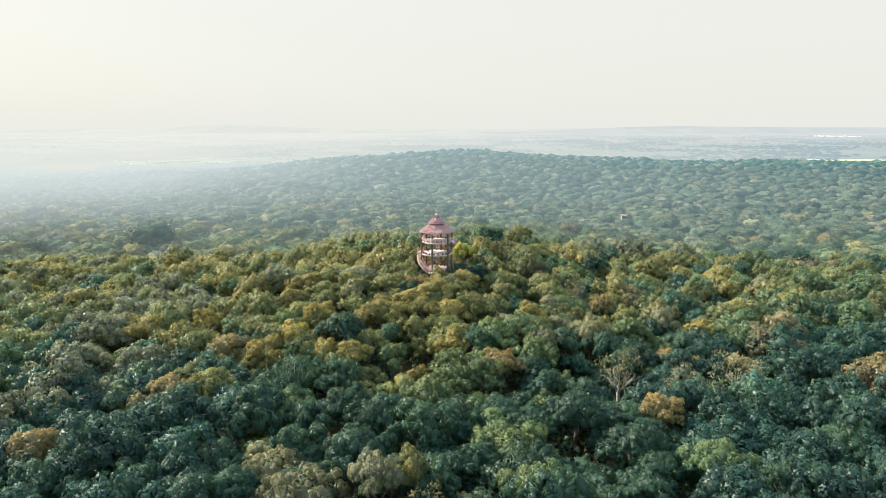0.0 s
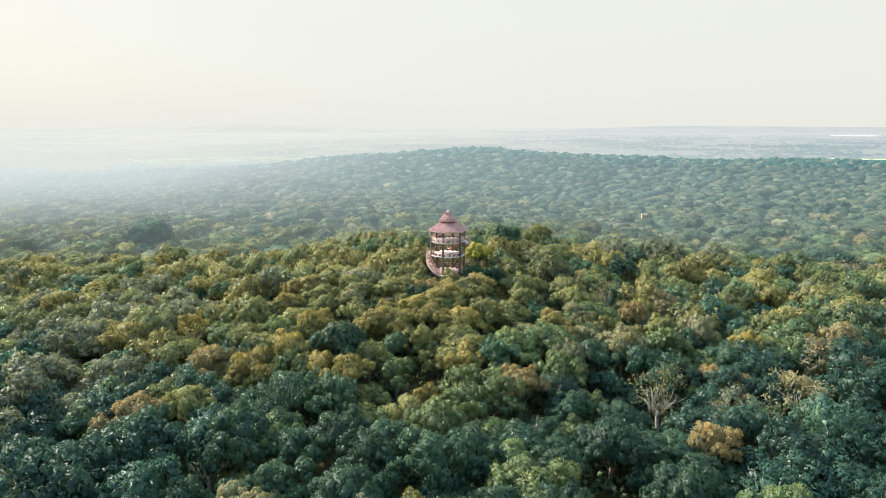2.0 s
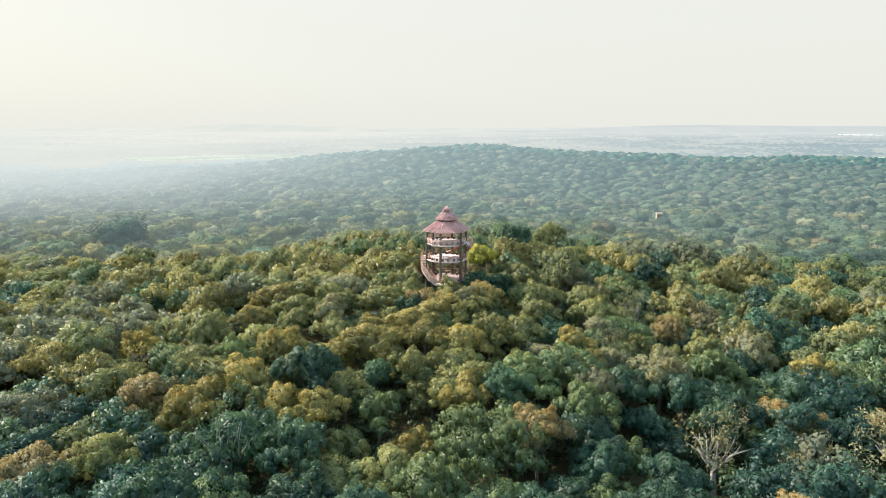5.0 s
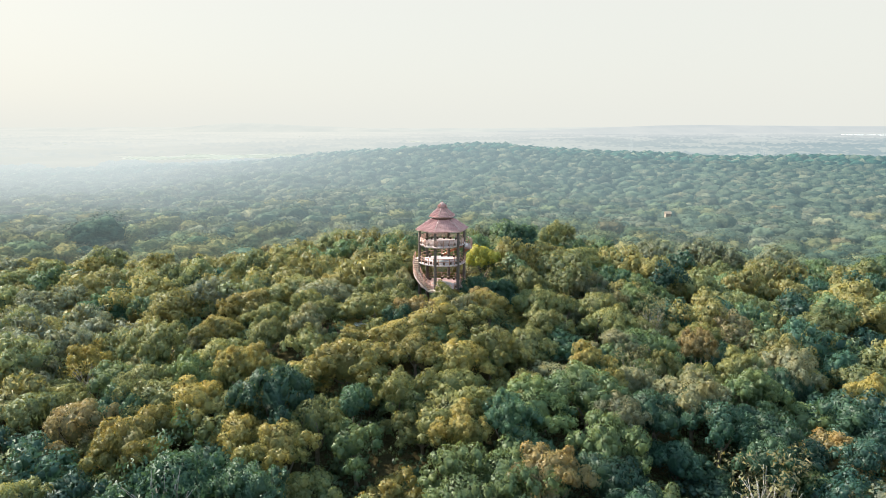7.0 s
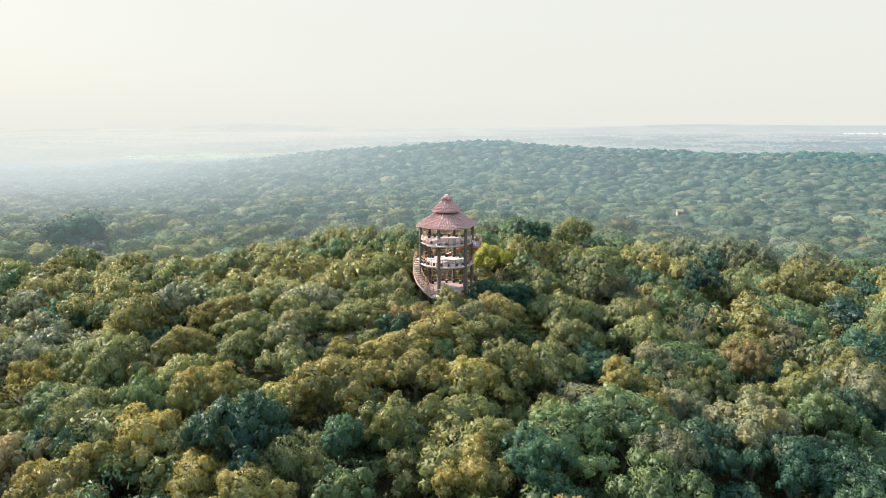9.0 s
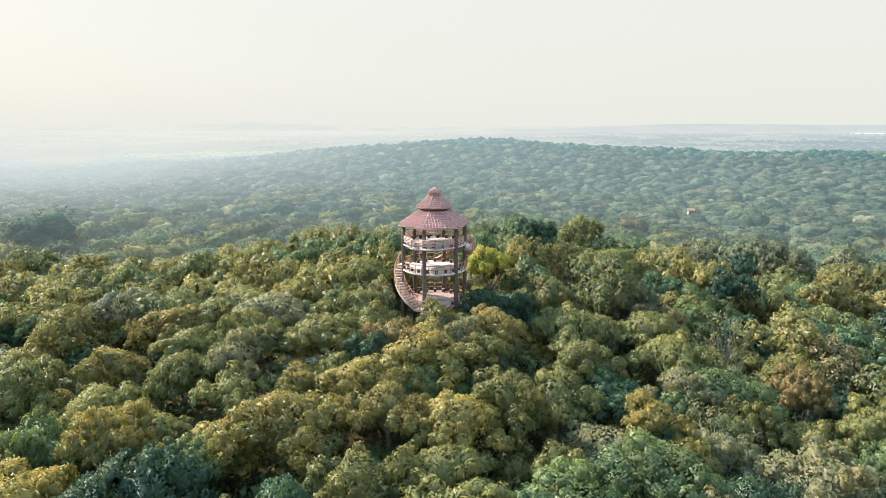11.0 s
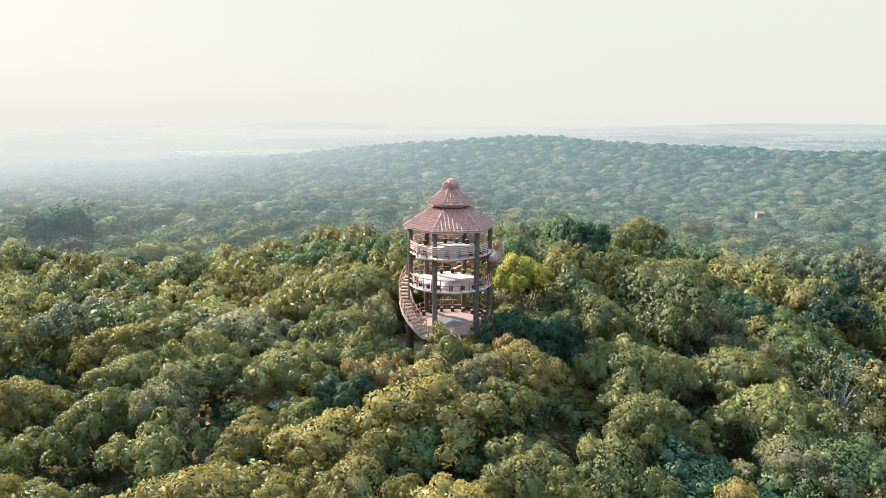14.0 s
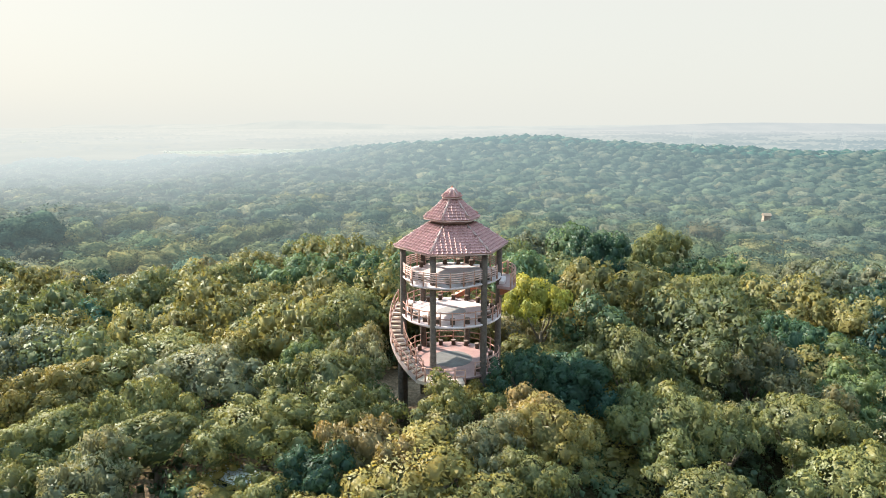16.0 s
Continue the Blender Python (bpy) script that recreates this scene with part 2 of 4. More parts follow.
def tube(bm, pts, r0, r1=None, sides=7):
    """A round bar along points, tapering from r0 to r1."""
    r1 = r0 if r1 is None else r1
    pts = [Vector(p) for p in pts]
    rings = []
    for i, p in enumerate(pts):
        d = (pts[min(i + 1, len(pts) - 1)] - pts[max(i - 1, 0)]).normalized()
        a = d.orthogonal().normalized() if abs(d.z) > 0.9 else d.cross(Vector((0, 0, 1))).normalized()
        b = d.cross(a)
        r = r0 + (r1 - r0) * i / max(1, len(pts) - 1)
        rings.append([bm.verts.new(p + r * (math.cos(t) * a + math.sin(t) * b)) for t in [2 * math.pi * k / sides for k in range(sides)]])
    for u, v in zip(rings, rings[1:]):
        for k in range(sides):
            bm.faces.new((u[k], u[(k + 1) % sides], v[(k + 1) % sides], v[k])).smooth = True
    bm.faces.new(rings[0][::-1])
    bm.faces.new(rings[-1])
    bmesh.ops.recalc_face_normals(bm, faces=bm.faces)
    return bm


def lathe(bm, profile, sides=32, smooth=False):
    """A turned body from (radius, height) pairs, closed top and bottom."""
    rings = [[bm.verts.new((r * math.cos(2 * math.pi * k / sides), r * math.sin(2 * math.pi * k / sides), z)) for k in range(sides)] for r, z in profile]
    for u, v in zip(rings, rings[1:]):
        for k in range(sides):
            bm.faces.new((u[k], u[(k + 1) % sides], v[(k + 1) % sides], v[k])).smooth = smooth
    bm.faces.new(rings[0][::-1])
    bm.faces.new(rings[-1])
    bmesh.ops.recalc_face_normals(bm, faces=bm.faces)
    return bm


# ---- ground ----
def build_ground():
    ys = np.concatenate([np.arange(-260, 20, 20), np.arange(20, 170, 2.5), np.arange(170, 400, 10), np.arange(400, 1200, 25), np.geomspace(1200, 4700, 30)])
    us = np.concatenate([-np.geomspace(1, 0.05, 26), np.linspace(-0.045, 0.045, 16), np.geomspace(0.05, 1, 26)])
    X = us[None, :] * (260 + np.maximum(ys, 0) * 0.85)[:, None]
    Y = np.repeat(ys[:, None], len(us), 1)
    Z = ground_z(X, Y)
    v = np.stack([X, Y, Z], -1).reshape(-1, 3)
    a, b = len(ys), len(us)
    i = (np.arange(a - 1)[:, None] * b + np.arange(b - 1)[None, :]).ravel()
    f = np.stack([i, i + 1, i + 1 + b, i + b], -1)
    m, n, l, out = material("forest_floor")
    tc = n.new("ShaderNodeTexCoord")
    dirt = ramp(n, l, noise_tex(n, l, 0.35, 6), (0.3, (0.27, 0.175, 0.125)), (0.55, (0.40, 0.28, 0.205)), (0.75, (0.50, 0.37, 0.28)))
    litter = ramp(n, l, noise_tex(n, l, 6.0, 4), (0.35, (0.5, 0.5, 0.45)), (0.7, (1.1, 1.05, 1.0)))
    worn = None
    for x, y in ((-12.6, 103.6), (-19.4, 110.4), (-5.4, 116.6), (-3.2, 106.6), (-6.0, 102.8), (-24.6, 116.6)):      # the worn track and forecourt
        far_ = n.new("ShaderNodeVectorMath")
        far_.operation = "DISTANCE"
        l.new(tc.outputs["Object"], far_.inputs[0])
        far_.inputs[1].default_value = (x, y, 0.0)
        if worn is None:
            worn = far_.outputs["Value"]
        else:
            low = n.new("ShaderNodeMath")
            low.operation = "MINIMUM"
            l.new(worn, low.inputs[0])
            l.new(far_.outputs["Value"], low.inputs[1])
            worn = low.outputs[0]
    edge = n.new("ShaderNodeMapRange")
    edge.inputs["From Min"].default_value, edge.inputs["From Max"].default_value = 2.2, 4.6
    l.new(worn, edge.inputs["Value"])
    shade = ramp(n, l, noise_tex(n, l, 0.5, 6), (0.3, (0.035, 0.032, 0.018)), (0.7, (0.085, 0.07, 0.038)))
    soil = mixed(n, l, mixed(n, l, dirt, shade, edge.outputs[0]), litter, 1.0, "MULTIPLY")
    vor = n.new("ShaderNodeTexVoronoi")
    vor.inputs["Scale"].default_value = 0.006
    l.new(tc.outputs["Object"], vor.inputs["Vector"])
    field = ramp(n, l, vor.outputs["Color"], (0.2, (0.07, 0.10, 0.06)), (0.45, (0.13, 0.16, 0.10)), (0.6, (0.10, 0.13, 0.08)), (0.8, (0.2, 0.21, 0.16)))
    sep = n.new("ShaderNodeSeparateXYZ")
    l.new(tc.outputs["Object"], sep.inputs[0])
    mr = n.new("ShaderNodeMapRange")
    mr.inputs["From Min"].default_value, mr.inputs["From Max"].default_value = 700, 850
    l.new(sep.outputs["Y"], mr.inputs["Value"])
    col = mixed(n, l, soil, field, mr.outputs[0])
    d = n.new("ShaderNodeBsdfDiffuse")
    l.new(col, d.inputs["Color"])
    bp = n.new("ShaderNodeBump")
    bp.inputs["Strength"].default_value, bp.inputs["Distance"].default_value = 0.6, 0.1
    l.new(noise_tex(n, l, 2.5, 6), bp.inputs["Height"])
    l.new(bp.outputs[0], d.inputs["Normal"])
    l.new(d.outputs[0], out.inputs[0])
    me = mesh_from("ground", v, f, m, True)
    me.materials.append(M_FAR)                       # the far slopes get the same painted haze glow as their trees
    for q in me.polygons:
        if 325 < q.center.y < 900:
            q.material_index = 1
    tagged(new("ground", me), "reddish brown forest soil running out to pale fields", "ground", kind="structure")


build_ground()

# ---- the watchtower ----
# angles go round the axis from the side that faces the approach (0) to the right (+) and left (-)
FACE = math.atan2(-35.6, 3.34)


def ring(r, deg, z=0.0):
    a = FACE + radians(deg)
    return Vector((r * math.cos(a), r * math.sin(a), z))


CORNERS = [-81, -21, 39, 99, 159, 219]
LOW, MID, TOP = 3.5, 6.6, 9.0
EAVE, COL_R = 10.8, 2.95


def arc(r, a0, a1, z0, z1=None, step=6.0):
    k = max(1, int(abs(a1 - a0) / step))
    z1 = z0 if z1 is None else z1
    return [ring(r, a0 + (a1 - a0) * i / k, z0 + (z1 - z0) * i / k) for i in range(k + 1)]


def rail_run(parent, radius, a0, a1, z0, z1, posts, bars, mat_bar, mat_post, high=0.82, thick=0.035):
    """Railing along an arc: a post each, a bar each. radius may be a function of the angle."""
    rad = radius if callable(radius) else (lambda a: radius)
    for i in range(posts):
        q = i / max(1, posts - 1)
        a, z = a0 + (a1 - a0) * q, z0 + (z1 - z0) * q
        b = ring(rad(a), a, z)
        part("post", tube(bmesh.new(), [b, b + Vector((0, 0, high + 0.06))], 0.05, 0.042, 6), mat_post, parent)
    n = max(2, int(abs(a1 - a0) / 4))
    for k in range(bars):
        h = high * (1 - k * 0.8 / max(1, bars)) if bars > 2 else high * (1.0 - 0.48 * k)
        pts = [ring(rad(a0 + (a1 - a0) * i / n) - 0.01 * (k % 2), a0 + (a1 - a0) * i / n, z0 + (z1 - z0) * i / n + h) for i in range(n + 1)]
        part("rail", tube(bmesh.new(), pts, thick, thick, 6), mat_bar, parent)


def slab(radius, z, thick, sides=90):
    rad = radius if callable(radius) else (lambda a: radius)
    bm = bmesh.new()
    rings = []
    for dz, dr in ((-thick, -0.10), (-thick * 0.55, 0.0), (-0.02, 0.0), (0.0, -0.02)):
        rings.append([bm.verts.new(ring(rad(360 * k / sides) + dr, 360 * k / sides, z + dz)) for k in range(sides)])
    for u, v in zip(rings, rings[1:]):
        for k in range(sides):
            bm.faces.new((u[k], u[(k + 1) % sides], v[(k + 1) % sides], v[k]))
    bm.faces.new(rings[0][::-1])
    bm.faces.new(rings[-1])
    bmesh.ops.recalc_face_normals(bm, faces=bm.faces)
    return bm


def disc(radius, z, sides=48):
    bm = bmesh.new()
    lathe(bm, [(radius, z), (radius - 0.01, z + 0.006)], sides)
    return bm


def top_radius(a):
    """The top balcony steps outward before the front column on the stair side and runs back in to the next one."""
    a = (a + 180) % 360 - 180
    out = min(1, max(0, (a + 50) / 8)) * min(1, max(0, (36 - a) / 44))
    return 3.0 + 0.5 * out * out * (3 - 2 * out)


def stair(parent, a0, a1, z0, z1, steps, r0, r1):
    """Curved flight: a tread each, an outer and an inner stringer."""
    for i in range(steps):
        q0, q1 = i / steps, (i + 1) / steps
        b0, b1 = a0 + (a1 - a0) * q0, a0 + (a1 - a0) * (q1 + 0.12 / steps)
        z = z0 + (z1 - z0) * q1
        bm = bmesh.new()
        top = [bm.verts.new(ring(r, b, z)) for r, b in ((r0, b0), (r1, b0), (r1, b1), (r0, b1))]
        low = [bm.verts.new(ring(r, b, z - 0.11)) for r, b in ((r0, b0), (r1, b0), (r1, b1), (r0, b1))]
        bm.faces.new(top)
        bm.faces.new(low[::-1])
        for k in range(4):
            bm.faces.new((top[k], top[(k + 1) % 4], low[(k + 1) % 4], low[k]))
        bmesh.ops.recalc_face_normals(bm, faces=bm.faces)
        part("tread", bm, M_TREAD, parent)
        part("riser", wedge(b0 + (b1 - b0) * 0.04, b0 + (b1 - b0) * 0.16, r0, r1, z - 0.115, 0.12), M_RISER, parent)
    for r in (r0 - 0.04, r1 + 0.04):
        bm = bmesh.new()
        n = 20
        rows = []
        for i in range(n + 1):
            q = i / n
            a, z = a0 + (a1 - a0) * q, z0 + (z1 - z0) * q
            rows.append([bm.verts.new(ring(r + dr, a, z + dz)) for dr, dz in ((-0.04, 0.14), (0.04, 0.14), (0.04, -0.16), (-0.04, -0.16))])
        for u, v in zip(rows, rows[1:]):
            for k in range(4):
                bm.faces.new((u[k], u[(k + 1) % 4], v[(k + 1) % 4], v[k]))
        bm.faces.new(rows[0][::-1])
        bm.faces.new(rows[-1])
        bmesh.ops.recalc_face_normals(bm, faces=bm.faces)
        part("stringer", bm, M_TERRA if z1 > 8 else M_SLAB, parent)
    bm = bmesh.new()
    n = 20
    rows = [[bm.verts.new(ring(r, a0 + (a1 - a0) * i / n, z0 + (z1 - z0) * i / n - dz)) for r, dz in ((r0, 0.10), (r1, 0.10), (r1, 0.2), (r0, 0.2))] for i in range(n + 1)]
    for u, v in zip(rows, rows[1:]):
        for k in range(4):
            bm.faces.new((u[k], u[(k + 1) % 4], v[(k + 1) % 4], v[k]))
    bm.faces.new(rows[0][::-1])
    bm.faces.new(rows[-1])
    bmesh.ops.recalc_face_normals(bm, faces=bm.faces)
    part("soffit", bm, M_TERRA if z1 > 8 else M_RISER, parent)


def wedge(a0, a1, r0, r1, z, thick, taper=0.0):
    bm = bmesh.new()
    n = max(1, int(abs(a1 - a0) / 6))
    rows = [[bm.verts.new(ring(r, a0 + (a1 - a0) * i / n, h)) for r, h in ((r0, z), (r1, z), (r1 - taper, z - thick), (r0, z - thick))] for i in range(n + 1)]
    for u, v in zip(rows, rows[1:]):
        for k in range(4):
            bm.faces.new((u[k], u[(k + 1) % 4], v[(k + 1) % 4], v[k]))
    bm.faces.new(rows[0][::-1])
    bm.faces.new(rows[-1])
    bmesh.ops.recalc_face_normals(bm, faces=bm.faces)
    return bm


def hex_frustum(r0, z0, r1, z1):
    bm = bmesh.new()
    a = [bm.verts.new(ring(r0, c, z0)) for c in CORNERS]
    b = [bm.verts.new(ring(r1, c, z1)) for c in CORNERS]
    for k in range(6):
        bm.faces.new((a[k], a[(k + 1) % 6], b[(k + 1) % 6], b[k]))
    bm.faces.new(a[::-1])
    bm.faces.new(b)
    bmesh.ops.recalc_face_normals(bm, faces=bm.faces)
    return bm


def tile_mesh(wide, deep):
    """One interlocking clay tile: a trough and a roll, thicker at its lower lip; lies in the xy plane, y up the slope."""
    bm = bmesh.new()
    prof = [(-0.5, 0.045), (-0.42, 0.015), (0.14, 0.008), (0.24, 0.055), (0.36, 0.078), (0.48, 0.05)]
    low = [bm.verts.new((x * wide, -deep * 0.56, z + 0.055)) for x, z in prof]
    up = [bm.verts.new((x * wide, deep * 0.56, z)) for x, z in prof]
    lip = [bm.verts.new((x * wide, -deep * 0.56, -0.01)) for x, z in prof]
    for k in range(len(prof) - 1):
        bm.faces.new((low[k], low[k + 1], up[k + 1], up[k]))
        bm.faces.new((lip[k], lip[k + 1], low[k + 1], low[k]))
    bmesh.ops.recalc_face_normals(bm, faces=bm.faces)
    me = bpy.data.meshes.new("tile")
    bm.to_mesh(me)
    bm.free()
    me.materials.append(M_TILE)
    return me


def tiled_roof(parent, r0, z0, r1, z1, rows, wide):
    """A six-sided pitched roof: board deck, courses of tiles, hip caps, eave boards."""
    part("roof_deck", hex_frustum(r0 - 0.03, z0 - 0.03, r1, z1 - 0.03), M_UNDER, parent)
    deep = None
    me = None
    for s in range(6):
        a, b = ring(r0, CORNERS[s], z0), ring(r0, CORNERS[s] + 60, z0)
        c, d = ring(r1, CORNERS[s], z1), ring(r1, CORNERS[s] + 60, z1)
        e0, e1 = (a + b) / 2, (c + d) / 2
        up = e1 - e0
        if deep is None:
            deep = up.length / rows
            me = tile_mesh(wide, deep)
        ax = (b - a).normalized()
        ay = up.normalized()
        az_ = ax.cross(ay)
        if az_.z < 0:
            ax, az_ = -ax, -az_
        rot = Matrix((ax, ay, az_)).transposed().to_4x4()
        half0, half1 = (b - a).length / 2, (d - c).length / 2
        for k in range(rows):
            q = (k + 0.5) / rows
            half = half0 + (half1 - half0) * q
            n = int((half + wide * 0.12) / wide)
            for i in range(-n, n + 1):
                mid = e0 + up * q + ax * (i * wide)
                t = shared("tile", me, parent, Matrix.Translation(mid + az_ * 0.012) @ rot @ pose(0, 0, 0, random.uniform(-1.2, 1.2), random.uniform(-1.5, 1.5), random.uniform(-1, 1)))
        part("hip_cap", tube(bmesh.new(), [a + Vector((0, 0, 0.05)), (a + c) / 2 + Vector((0, 0, 0.055)), c + Vector((0, 0, 0.05))], 0.066, 0.058, 8), M_HIP, parent)
        part("eave_board", tube(bmesh.new(), [a + Vector((0, 0, -0.05)), b + Vector((0, 0, -0.05))], 0.04, 0.04, 6), M_HIP, parent)


def stump_stool():
    root = new("stump_stool")
    bm = bmesh.new()
    lathe(bm, [(0.145, 0), (0.132, 0.1), (0.135, 0.24), (0.147, 0.31)], 12, True)
    part("stump", bm, M_STUMP, root)
    bm = bmesh.new()
    lathe(bm, [(0.155, 0.305), (0.16, 0.335), (0.14, 0.35)], 12, False)
    part("seat", bm, M_STUMP_TOP, root)
    return tagged(root, "dark brown tree-stump shaped concrete stool on the deck", "stool", "stump stools round the decks")


def build_tower():
    root = new("watchtower")
    root.location = (TX, TY, 0)
    tagged(root, "open hexagonal watchtower with round decks and tiled tiered roof", "watchtower")
    base = float(ground_z(TX, TY))
    for a in CORNERS:
        bm = bmesh.new()
        p = ring(COL_R, a)
        tube(bm, [p + Vector((0, 0, z)) for z in (base - 0.8, 1.5, 3.5, 5.5, 7.5, 9.2, EAVE - 0.05)], 0.215, 0.175, 14)
        part("column", bm, M_COLUMN, root, "dark bark-textured concrete column")
    # decks
    part("deck", slab(3.05, LOW, 0.18), M_FLOOR_RED, root, "reddish oxide lower deck floor")
    part("medallion", disc(1.32, LOW + 0.004), M_DISC, root, "dark grey circle inlaid in the deck")
    part("deck", slab(3.05, MID, 0.17), M_FLOOR, root, "pale pinkish middle deck floor")
    part("medallion", disc(0.88, MID + 0.004), M_DISC_PALE, root, "grey circle inlaid in the deck")
    part("deck", slab(top_radius, TOP, 0.15), M_FLOOR, root, "pale pinkish top deck floor")
    for z in (LOW, MID, TOP):
        for s in range(3):
            a, b = ring(COL_R, CORNERS[s], z - 0.29), ring(COL_R, CORNERS[s + 3], z - 0.29)
            part("beam", tube(bmesh.new(), [a, b], 0.13, 0.13, 4), M_SLAB, root)
    # railings
    rail_run(root, 2.96, 28, 326, LOW, LOW, 17, 2, M_RAIL, M_RAIL, 0.8)
    rail_run(root, 2.98, -92, 160, MID, MID, 20, 2, M_RAIL, M_RAIL, 0.78)
    rail_run(root, 2.98, 178, 248, MID, MID, 6, 2, M_RAIL, M_RAIL, 0.78)
    rail_run(root, lambda a: top_radius(a) - 0.05, -262, 64, TOP, TOP, 26, 5, M_RAIL_PALE, M_RAIL, 0.78, 0.038)
    # flight from the lower to the middle deck
    part("landing", wedge(-32, 12, 3.0, 3.8, LOW - 0.01, 0.2), M_TREAD, root)
    stair(root, -32, -116, LOW, MID, 17, 3.02, 3.74)
    rail_run(root, 3.78, -32, -116, LOW, MID, 10, 2, M_RAIL, M_RAIL, 0.85)
    rail_run(root, 2.98, -34, -94, LOW, MID - 0.7, 7, 2, M_RAIL, M_RAIL, 0.85)
    rail_run(root, 3.78, -32, 12, LOW, LOW, 6, 2, M_RAIL, M_RAIL, 0.8)
    part("landing", wedge(-116, -132, 2.9, 3.78, MID, 0.2), M_FLOOR, root)
    for a in (-62, -20):
        p = ring(3.45, a)
        part("prop", tube(bmesh.new(), [p + Vector((0, 0, base - 1.2)), p + Vector((0, 0, LOW + (0.9 if a < -40 else -0.2)))], 0.17, 0.15, 10), M_COLUMN, root)
    # flight from the middle to the top deck
    half = TOP - 0.38
    stair(root, 176, 112, MID, half, 11, 3.02, 3.74)
    rail_run(root, 3.78, 176, 112, MID, half, 8, 2, M_RAIL, M_RAIL, 0.85)
    part("landing", wedge(112, 62, 3.02, 3.9, half, 0.18), M_FLOOR_RED, root)
    part("tread", wedge(92, 68, 3.02, 3.3, TOP - 0.19, 0.17), M_FLOOR, root)
    part("bracket", wedge(66, 108, 3.1, 3.86, half - 0.185, 0.42, 0.6), M_TERRA, root, "terracotta painted landing bracket")
    rail_run(root, 3.86, 112, 62, half, half, 7, 3, M_RAIL, M_RAIL, 0.78)
    # roof tiers
    tiled_roof(root, 3.42, EAVE, 1.42, 12.1, 10, 0.27)
    part("neck", hex_frustum(1.22, 11.9, 1.2, 12.5), M_RIDGE, root)
    part("neck_band", hex_frustum(1.34, 12.12, 1.3, 12.2), M_UNDER, root)
    tiled_roof(root, 1.66, 12.44, 0.42, 13.52, 7, 0.24)
    part("neck", hex_frustum(0.36, 13.4, 0.34, 13.72), M_RIDGE, root)
    tiled_roof(root, 0.56, 13.66, 0.07, 14.12, 4, 0.2)
    bm = bmesh.new()
    lathe(bm, [(0.07, 14.02), (0.11, 14.1), (0.05, 14.16), (0.07, 14.22), (0.015, 14.34)], 10, True)
    part("finial", bm, M_TERRA, root, "red finial")
    # stools
    stool = stump_stool()
    first = True
    for z, r, a0, n, gap in ((LOW, 2.5, 40, 14, 19.5), (MID, 2.55, -96, 17, 19.5), (TOP, 2.55, -85, 9, 20), (TOP, 2.5, 130, 6, 20)):
        for k in range(n):
            p = ring(r, a0 + gap * k, z)
            m = pose(TX + p.x, TY + p.y, z + 0.001, 0, 0, 40 * k)
            if first:
                stool.matrix_basis = m
                first = False
            else:
                copy_thing(stool, m)


build_tower()

# ---- trees ----
rng = np.random.default_rng(7)
OCT_V = np.array([(1, 0, 0), (-1, 0, 0), (0, 1, 0), (0, -1, 0), (0, 0, 1), (0, 0, -1)], float)      # octahedron, turned on one face
OCT_V = OCT_V @ np.array([(1 / 2 ** 0.5, 1 / 6 ** 0.5, 1 / 3 ** 0.5), (-1 / 2 ** 0.5, 1 / 6 ** 0.5, 1 / 3 ** 0.5), (0, -2 / 6 ** 0.5, 1 / 3 ** 0.5)])
GOLD = (1 + 5 ** 0.5) / 2
BALL_V = np.array([(-1, GOLD, 0), (1, GOLD, 0), (-1, -GOLD, 0), (1, -GOLD, 0), (0, -1, GOLD), (0, 1, GOLD), (0, -1, -GOLD), (0, 1, -GOLD), (GOLD, 0, -1), (GOLD, 0, 1), (-GOLD, 0, -1), (-GOLD, 0, 1)]) / (1 + GOLD ** 2) ** 0.5
BALL_F = np.array([(0, 11, 5), (0, 5, 1), (0, 1, 7), (0, 7, 10), (0, 10, 11), (1, 5, 9), (5, 11, 4), (11, 10, 2), (10, 7, 6), (7, 1, 8), (3, 9, 4), (3, 4, 2), (3, 2, 6), (3, 6, 8), (3, 8, 9), (4, 9, 5), (2, 4, 11), (6, 2, 10), (8, 6, 7), (9, 8, 1)])
OCT_F = np.array([(0, 2, 4), (2, 1, 4), (1, 3, 4), (3, 0, 4), (2, 0, 5), (1, 2, 5), (3, 1, 5), (0, 3, 5)])


def unit(v):
    return v / np.linalg.norm(v, axis=-1, keepdims=True)


def lumps_of(rg, count, flat):
    """Centres and radii of the clumps of an uneven crown of radius 1, standing on z = 0: a few leafy boughs, each a dome of smaller clumps."""
    c, r = [(0, 0, flat * 0.46)], [0.56]
    lobes = rg.uniform(0, 6.28, 3)
    boughs = max(4, round(count / 7))
    for j in range(boughs):
        a = 2.399 * j + rg.uniform(-0.45, 0.45)
        q = 1 - (j + 0.5) / boughs * 1.38                     # from the top down to the widest ring
        reach = 0.80 * (1 + 0.18 * math.sin(2 * a + lobes[0]) + 0.14 * math.sin(3 * a + lobes[1])) * rg.uniform(0.8, 1.15)
        side = math.sqrt(max(0.02, 1 - q * q))
        o = np.array((reach * side * math.cos(a), reach * side * math.sin(a), flat * (0.34 + 0.40 * q * rg.uniform(0.85, 1.2))))
        big = rg.uniform(0.75, 1.25) * 1.0 / math.sqrt(boughs)
        kids = max(3, round(count / boughs))
        for k in range(kids):
            b = 2.399 * k + rg.uniform(-0.5, 0.5)
            h = 1 - (k + 0.4) / kids * 1.2
            s = math.sqrt(max(0.02, 1 - h * h))
            c.append(tuple(o + big * 0.78 * rg.uniform(0.75, 1.2) * np.array((s * math.cos(b), s * math.sin(b), 0.85 * h * flat))))
            r.append(big * rg.uniform(0.34, 0.60))
    return np.array(c), np.array(r)


